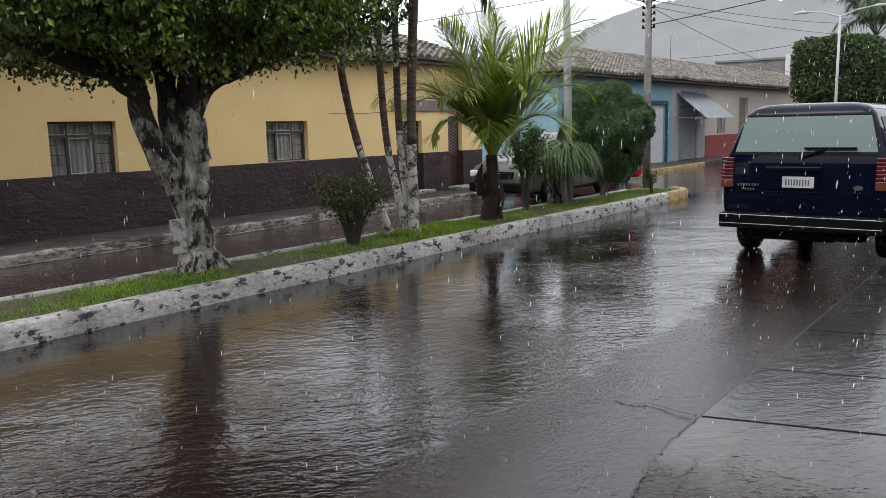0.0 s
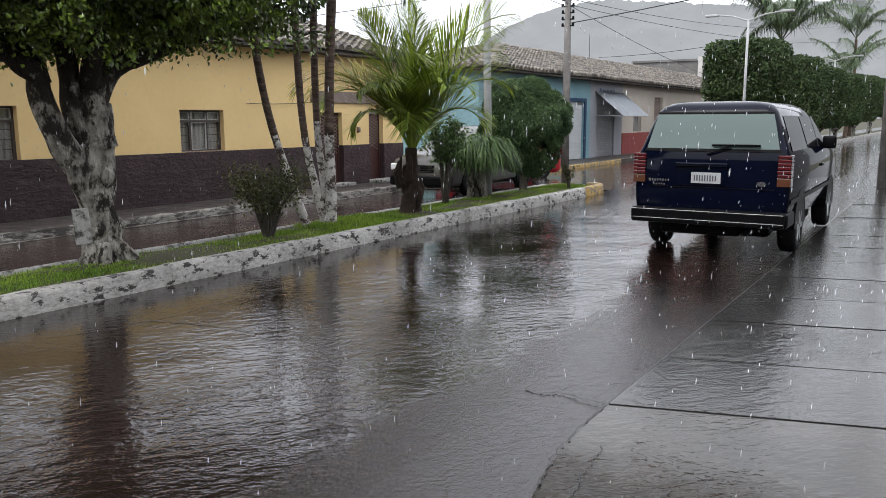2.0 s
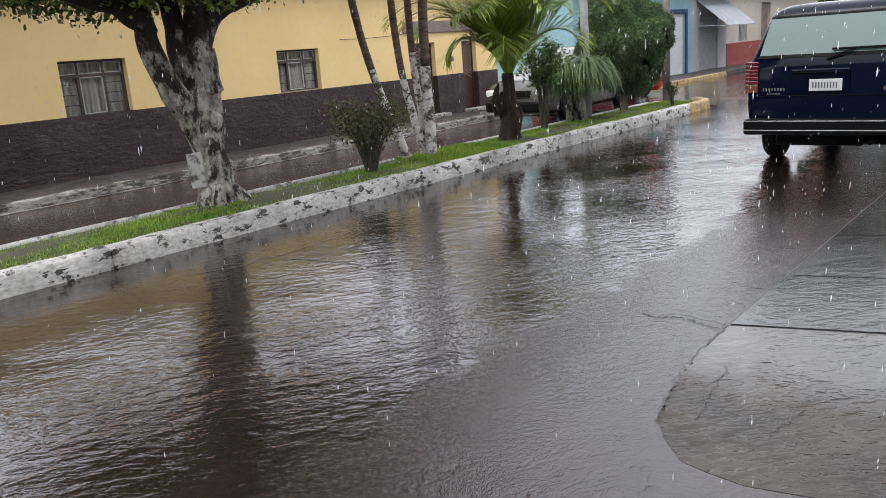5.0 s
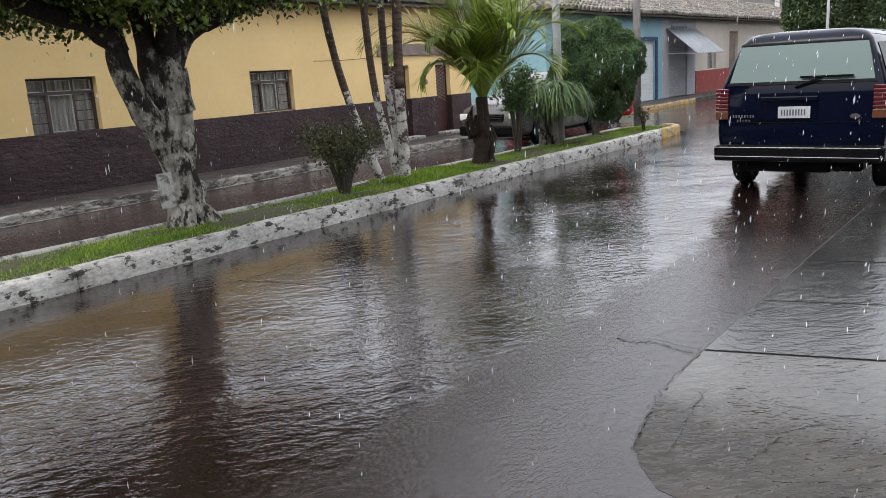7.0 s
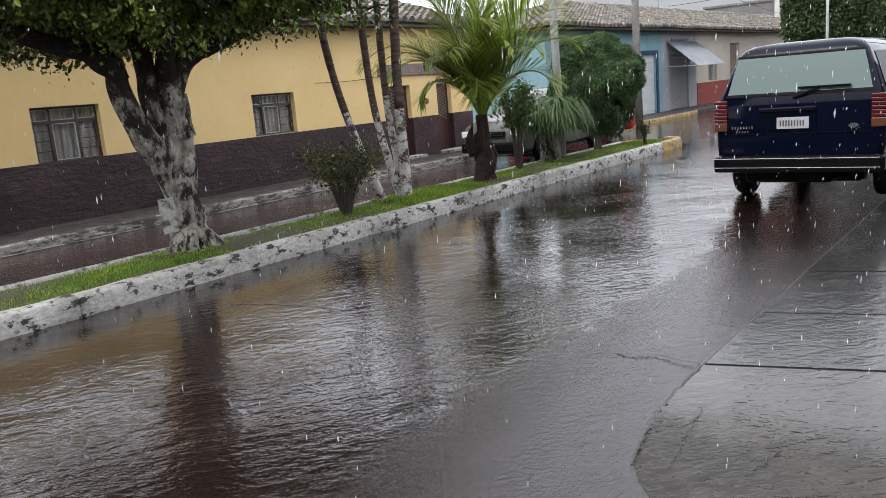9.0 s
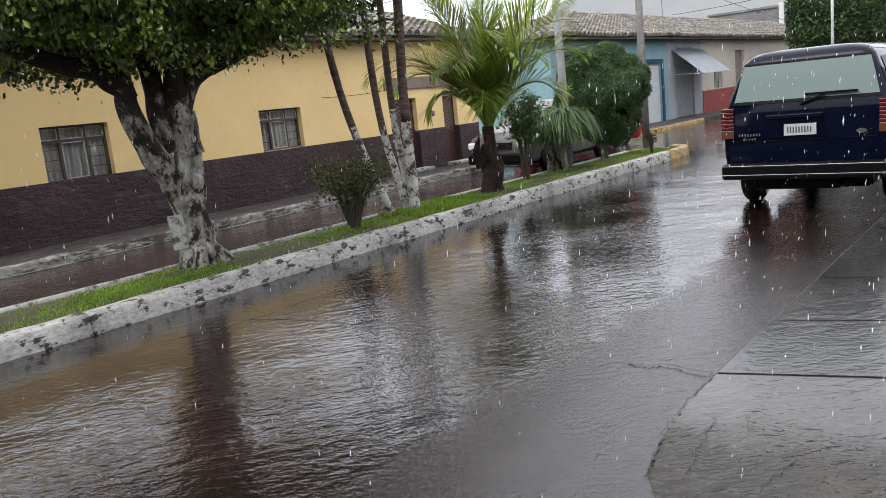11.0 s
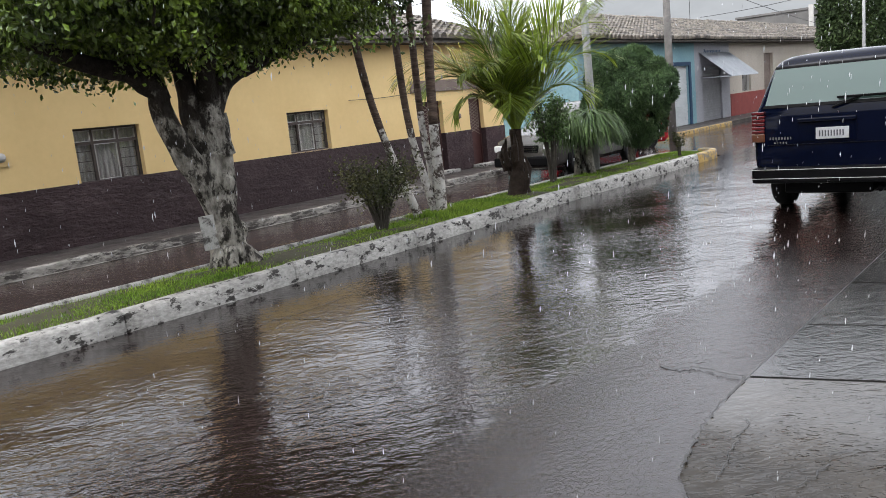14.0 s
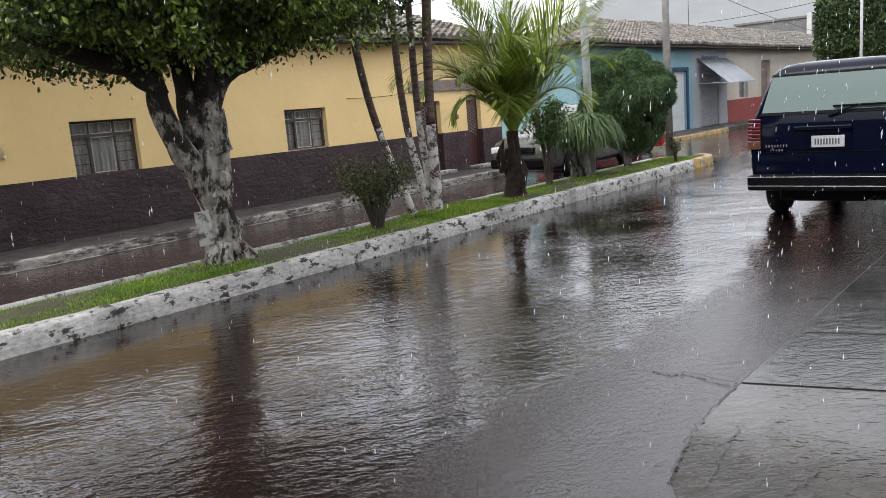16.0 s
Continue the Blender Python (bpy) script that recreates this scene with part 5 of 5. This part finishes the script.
    box(-0.35, 0.5, 0.22, 0.1, 1.4, 0.42, 0.03, bm)
    tube([(-0.7, 0.92, 0.33), (0.7, 0.92, 0.33)], [0.05, 0.05], 10, bm)
    tube([(0.45, 0.0, 0.31), (0.45, 0.9, 0.31)], [0.03, 0.03], 10, bm)
    part("underside", bm, BLACK_TRIM, v)
    return v


minivan(pose(-1.93, 10.02, 0, 0, 0, 0.5))


def small_car(name, m, levels, paint, label, wheel_y, r, rear_glass, front_glass, sides, rim=ALLOY):
    """A car whose nose points to +y: shell, glass, lamps, bumpers, wheels."""
    c = thing(name, m, label, "car")
    part("body", body_shell(levels), paint, c, "", True)
    part("windscreen", end_panel(levels, *front_glass, 0.1, 0.09, False), DARK_GLASS, c)
    part("rear_window", end_panel(levels, *rear_glass, 0.12, 0.1), DARK_GLASS, c)
    front, rear = level_at(levels, 0.6)[3], level_at(levels, 0.6)[2]
    w = level_at(levels, 0.7)[1]
    for s in (-1, 1):
        for ya, yb, z0, z1 in sides:
            part("side_window", side_panel(levels, ya, yb, z0, z1, s), DARK_GLASS, c)
        part("headlamp", box(s * (w - 0.36), front - 0.16, 0.64, s * (w - 0.03), front - 0.02, 0.80, 0.03), LAMP_CLEAR, c, "clear headlamp")
        part("tail_lamp", box(s * (w - 0.16), rear - 0.01, 0.75, s * (w - 0.01), rear + 0.12, 1.0, 0.02), LAMP_RED, c)
        part("mirror", box(s * (w + 0.0), wheel_y[1] - 0.75, 0.95, s * (w + 0.18), wheel_y[1] - 0.63, 1.08, 0.03), paint, c, "", True)
        for y in wheel_y:
            wheel(c, s * (w - 0.085), y, r, 0.2, s, rim)
            part("wheel_well", well_disc(s * (w - 0.2), s * (w + 0.004), y, r + 0.02, r + 0.05, 0.28), BLACK_TRIM, c)
    part("grille", box(-0.42, front - 0.05, 0.60, 0.42, front + 0.015, 0.78, 0.02), BLACK_TRIM, c, "dark front grille")
    g = part("bumper", box(-w + 0.05, front - 0.12, 0.28, w - 0.05, front + 0.06, 0.52, 0.05), paint if name == "red_car" else BLACK_TRIM, c)
    pl = part("number_plate", box(-0.15, front + 0.062, 0.38, 0.15, front + 0.075, 0.48, 0.003), PLATE, g, "pale number plate")
    part("badge", tube([(0, front + 0.0, 0.69), (0, front + 0.03, 0.69)], [0.06, 0.06], 14), CHROME, c)
    bm = bmesh.new()
    for k in range(3):
        box(-0.40, front + 0.0, 0.62 + 0.055 * k, 0.40, front + 0.025, 0.635 + 0.055 * k, bm=bm)
    part("grille_bars", bm, CHROME, c)
    return c


SUV = [(0.24, 0.78, 0.1, 4.4, 0.1), (0.36, 0.87, 0.0, 4.5, 0.14), (0.62, 0.90, 0.0, 4.52, 0.16), (0.88, 0.905, 0.02, 4.42, 0.18), (1.02, 0.89, 0.04, 3.95, 0.2), (1.10, 0.86, 0.06, 3.45, 0.15), (1.45, 0.74, 0.3, 2.75, 0.14),
       (1.58, 0.66, 0.45, 2.45, 0.16), (1.66, 0.52, 0.65, 2.2, 0.2), (1.68, 0.3, 0.9, 1.9, 0.2)]
small_car("suv", pose(-10.05, 20.5, -0.2, 0, 0, 178.5), SUV, SILVER_PAINT, "parked dark grey sport utility car with wet windscreen", (0.95, 3.6), 0.34, (1.12, 1.44), (1.12, 1.46), ((0.5, 1.4, 1.12, 1.44), (1.5, 2.4, 1.12, 1.46), (2.48, 2.95, 1.12, 1.4)))
HATCH = [(0.20, 0.72, 0.1, 3.75, 0.1), (0.32, 0.80, 0.0, 3.85, 0.15), (0.6, 0.825, 0.0, 3.86, 0.18), (0.80, 0.825, 0.03, 3.7, 0.2), (0.92, 0.80, 0.06, 2.95, 0.2), (1.0, 0.77, 0.1, 2.75, 0.14), (1.28, 0.66, 0.3, 2.15, 0.14),
         (1.36, 0.58, 0.4, 1.95, 0.16), (1.42, 0.42, 0.6, 1.7, 0.2), (1.43, 0.2, 0.8, 1.5, 0.15)]
small_car("red_car", pose(-10.2, 23.8, -0.2, 0, 0, 128), HATCH, RED_PAINT, "small bright red hatchback on the opposite lane", (0.65, 3.1), 0.29, (1.02, 1.28), (1.02, 1.3), ((0.45, 1.2, 1.02, 1.27), (1.3, 2.2, 1.02, 1.28)))


# ---- poles, lamps, wires ----
lp = thing("light_pole", pose(-7.38, 14.38, 0.1, 0, -0.8, 0), "tall thin white steel light pole on the median", "pole")
part("pole", tube([(0, 0, -0.1), (0, 0, 3), (0, 0, 7.5)], [0.085, 0.075, 0.06], 12), POLE_WHITE, lp, "", True)
part("base_plate", box(-0.15, -0.15, -0.05, 0.15, 0.15, 0.03, 0.01), POLE_WHITE, lp)
up = thing("utility_pole", pose(-11.3, 27.0, -0.1), "grey concrete utility pole with insulator brackets", "pole")
part("pole", tube([(0, 0, -0.1), (0, 0, 3), (0, 0, 6.25)], [0.15, 0.13, 0.11], 12), POLE_CONCRETE, up, "", True)
for k in range(5):
    part("bracket", box(-0.22, -0.05, 4.95 + 0.22 * k, 0.22, 0.05, 4.99 + 0.22 * k, 0.005), BLACK_TRIM, up)
    for s in (-1, 1):
        part("insulator", tube([(s * 0.2, 0, 4.97 + 0.22 * k), (s * 0.2, 0, 5.07 + 0.22 * k)], [0.045, 0.035], 8), BLACK_TRIM, up)
sl = thing("street_lamp", pose(-6.4, 32.5, 0), "double-armed white street lamp on the next median", "lamp")
part("pole", tube([(0, 0, -0.1), (0, 0, 3), (0, 0, 5.3)], [0.06, 0.05, 0.042], 10), POLE_WHITE, sl, "", True)
for s in (-1, 1):
    arm = part("arm", tube([(0, 0, 5.25), (s * 0.55, 0, 5.45), (s * 1.15, 0, 5.53)], [0.03, 0.025, 0.025], 8), POLE_WHITE, sl)
    part("lamp_head", box(s * 1.1, -0.09, 5.48, s * 1.6, 0.09, 5.57, 0.03), POLE_WHITE, arm)
for y in (58, 84):
    copy_thing(sl, pose(-6.4, y, 0))
rp = thing("roadside_pole", pose(-0.86, 22.0, 0), "dark utility pole beside the concrete strip", "pole")
part("pole", tube([(0, 0, -0.1), (0, 0, 4), (0, 0, 7.6)], [0.13, 0.115, 0.10], 12), POLE_CONCRETE, rp, "", True)
for s in (-1, 1):
    part("bracket", box(-0.6, -0.04, 6.5 + 0.3 * s, 0.6, 0.04, 6.56 + 0.3 * s), BLACK_TRIM, rp)


def wire(a, b, sag, r, group="overhead wires"):
    pts = []
    a, b = Vector(a), Vector(b)
    for k in range(17):
        t = k / 16
        p = a.lerp(b, t)
        p.z -= sag * 4 * t * (1 - t)
        pts.append(p)
    w = part("wire", tube(pts, [r] * 17, 6), CABLE)
    return tagged(w, "thin black overhead wire strung between poles", "wire", group)


UP = (-11.3, 27.0)
wire((*UP, 4.95), (-0.86, 22.0, 5.35), 0.05, 0.017)
wire((-8.4, 9.9, 3.9), (*UP, 5.85), 0.05, 0.014)
wire((-14.45, 13.0, 3.63), (-4.67, 26.0, 6.52), 0.05, 0.009)
wire((-9.13, 17.0, 5.75), (*UP, 5.6), 0.02, 0.012)
wire((*UP, 5.75), (-0.86, 22.0, 6.6), 0.1, 0.009)
wire((*UP, 5.7), (-12.5, -6, 7.5), 0.5, 0.012)
wire((*UP, 5.5), (-11, -8, 8.6), 0.4, 0.010)
wire((*UP, 5.6), (-10.2, 50, 3.4), 0.3, 0.011)
wire((*UP, 5.8), (-6.4, 58, 7.4), 0.5, 0.010)
wire((*UP, 5.6), (-6.4, 58, 6.4), 0.4, 0.010)
wire((-14.5, 38, 4.6), (-7.0, 33.5, 4.6), 0.1, 0.012)
wire((WX + 0.06, 13.2, 2.02), (WX + 0.06, 16.1, 2.14), 0.05, 0.007)
ant = thing("roof_antenna", pose(-15.2, 38.5, 4.4), "thin dark antenna mast on the tiled roof", "antenna")
part("mast", tube([(0, 0, 0), (0, 0, 1.4)], [0.015, 0.012], 6), CABLE, ant)
ant2 = copy_thing(ant, pose(-15.0, 18.0, 3.7))

# painted shop sign, unreadable at this distance
sign = thing("shop_sign", pose(WX, 35.4, 2.72), "faded dark blue lettering painted on the grey shop wall", "sign")
bm = bmesh.new()
for k in range(11):
    box(0.002, -0.95 + 0.175 * k, 0.0, 0.008, -0.95 + 0.175 * k + 0.11, 0.22 + 0.05 * (k == 0), bm=bm)
part("lettering", bm, BLUE_TRIM, sign)["kind"] = "stuff"


# cracks in the asphalt
def crack(pts, w, seed):
    rg = np.random.default_rng(seed)
    bm = bmesh.new()
    prev = None
    line = smooth_path([(x, y, 0.0) for x, y in pts], 10)
    for i, p in enumerate(line):
        d = (line[min(i + 1, len(line) - 1)] - line[max(i - 1, 0)]).normalized()
        s = Vector((-d.y, d.x, 0))
        o = rg.normal(0, 0.008)
        ww = w * rg.uniform(0.4, 1.1)
        pair = (bm.verts.new(p + s * (o + ww / 2) + Vector((0, 0, 0.005))), bm.verts.new(p + s * (o - ww / 2) + Vector((0, 0, 0.005))))
        if prev:
            bm.faces.new((prev[0], prev[1], pair[1], pair[0]))
        prev = pair
    bmesh.ops.recalc_face_normals(bm, faces=bm.faces)
    tagged(part("road_crack", bm, JOINT), "thin dark crack in the wet asphalt", "crack", "road cracks", "structure")


crack([(-1.60, 4.57), (-1.50, 4.56), (-1.38, 4.63), (-1.22, 4.60), (-1.09, 4.59)], 0.022, 1)
crack([(-5.06, 4.29), (-5.01, 4.45), (-4.46, 4.60), (-4.08, 4.63)], 0.014, 2)
crack([(-4.1, 7.6), (-3.7, 8.3), (-3.5, 8.6)], 0.012, 3)
crack([(-5.2, 12.5), (-4.0, 12.2), (-3.2, 12.6)], 0.02, 4)
crack([(-0.88, 4.04), (-0.85, 3.75), (-0.80, 3.36)], 0.006, 6)
crack([(-0.39, 3.89), (-0.45, 3.80), (-0.44, 3.70), (-0.50, 3.45)], 0.007, 7)
crack([(-1.086, 4.58), (-1.078, 4.35), (-1.055, 3.89), (-1.01, 3.6), (-0.958, 3.34)], 0.014, 8)
crack([(-5.28, 3.69), (-5.14, 3.94), (-5.01, 4.41), (-5.03, 5.81), (-4.9, 7.4)], 0.010, 9)

# falling rain
rgr = np.random.default_rng(77)
vs, fs = [], []
for k in range(1400):
    dist = rgr.uniform(2.4, 9.7)
    az = radians(rgr.uniform(0, 70) if k < 950 else rgr.uniform(3, 24))
    x, y = 0.45 - dist * math.sin(az), 0.3 + dist * math.cos(az)
    z = rgr.uniform(0.05, 3.4)
    ln, w = rgr.uniform(0.014, 0.036), rgr.uniform(0.0016, 0.0032)
    k0 = len(vs)
    vs += [(x, y, z - ln / 2), (x + w, y, z), (x - w * 0.5, y + w * 0.87, z), (x - w * 0.5, y - w * 0.87, z), (x + 0.002, y, z + ln / 2)]
    fs += [(k0, k0 + 2, k0 + 1), (k0, k0 + 3, k0 + 2), (k0, k0 + 1, k0 + 3), (k0 + 4, k0 + 1, k0 + 2), (k0 + 4, k0 + 2, k0 + 3), (k0 + 4, k0 + 3, k0 + 1)]
RAIN = bpy.data.materials.new("rain_drop")
RAIN.use_nodes = True
rn_, rk_ = RAIN.node_tree.nodes, RAIN.node_tree.links
r_clear, r_mix = rn_.new("ShaderNodeBsdfTransparent"), rn_.new("ShaderNodeMixShader")
r_mix.inputs["Fac"].default_value = 0.55
rn_["Principled BSDF"].inputs["Base Color"].default_value = (0.8, 0.82, 0.85, 1)
rn_["Principled BSDF"].inputs["Roughness"].default_value = 0.2
rk_.new(r_clear.outputs[0], r_mix.inputs[1])
rk_.new(rn_["Principled BSDF"].outputs[0], r_mix.inputs[2])
rk_.new(r_mix.outputs[0], rn_["Material Output"].inputs["Surface"])
me = bpy.data.meshes.new("rain")
me.from_pydata(vs, [], fs)
me.materials.append(RAIN)
tagged(part("rain", me, RAIN), "short pale streaks of falling rain drops", "rain", kind="stuff")

# ---- unseen walls added behind and beside the walker to block low sky ----
structure("wall_east", box(4.6, -30, -0.3, 5.0, 40, 5.0), CEMENT, "added unseen grey wall beside the walker, blocks low sky")
structure("wall_south", box(-12.9, -14.4, -0.3, 4.58, -14, 7.5), CEMENT, "added unseen grey wall behind the walker, blocks low sky")
# ---- distant hills, a glowing backdrop with the haze in its colour ----
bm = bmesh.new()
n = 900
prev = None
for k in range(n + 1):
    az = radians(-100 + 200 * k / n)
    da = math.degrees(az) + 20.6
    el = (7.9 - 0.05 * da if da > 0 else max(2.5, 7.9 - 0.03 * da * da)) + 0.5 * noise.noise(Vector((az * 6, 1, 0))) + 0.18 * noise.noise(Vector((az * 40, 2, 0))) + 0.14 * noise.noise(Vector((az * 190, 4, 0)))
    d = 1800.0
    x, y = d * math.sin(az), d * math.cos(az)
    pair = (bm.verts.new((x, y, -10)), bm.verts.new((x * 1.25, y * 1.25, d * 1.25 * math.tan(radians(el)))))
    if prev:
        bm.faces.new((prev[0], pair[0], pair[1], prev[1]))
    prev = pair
tagged(part("backdrop_hills", bm, HILL), "backdrop of wooded hills, rain haze put into its glowing grey", "hills", kind="structure")

# ---- pieces: slabs and roof tiles ----
EDGES = [3.35, 4.60, 5.70, 6.92, 8.0, 9.13, 10.3, 11.5, 12.7, 13.9, 15.1, 16.3, 17.5, 18.8, 20.2, 22, 24]
for y0, y1 in zip(EDGES, EDGES[1:]):
    slab(strip, -1.078, y0 + 0.014, 1.2, y1 - 0.014, 0.001 + 0.0015 * math.sin(y0 * 3), y0 == EDGES[0])
tiled_slope(roof, 9.0, 19.5, (WX + 0.45, 3.32), ROOF_R, (14.2, 19.5), np.random.default_rng(31))
tiled_slope(sroof, B0 - 0.2, B1, (WX + 0.55, BE + 0.07), SRIDGE, (24.0, 27.0), np.random.default_rng(32),
            inside=lambda y, f: y > B0 - 0.3 + f * (HIP - B0 + 0.3))
tiled_slope(sroof, -19.8, WX + 0.5, (0.35 - B0, BE + 0.07), (-HIP, SRIDGE[1]), (-100, -100), np.random.default_rng(33), turn=-90,
            inside=lambda y, f: -19.9 + 3.7 * f < y < WX + 0.5 - 3.7 * f)
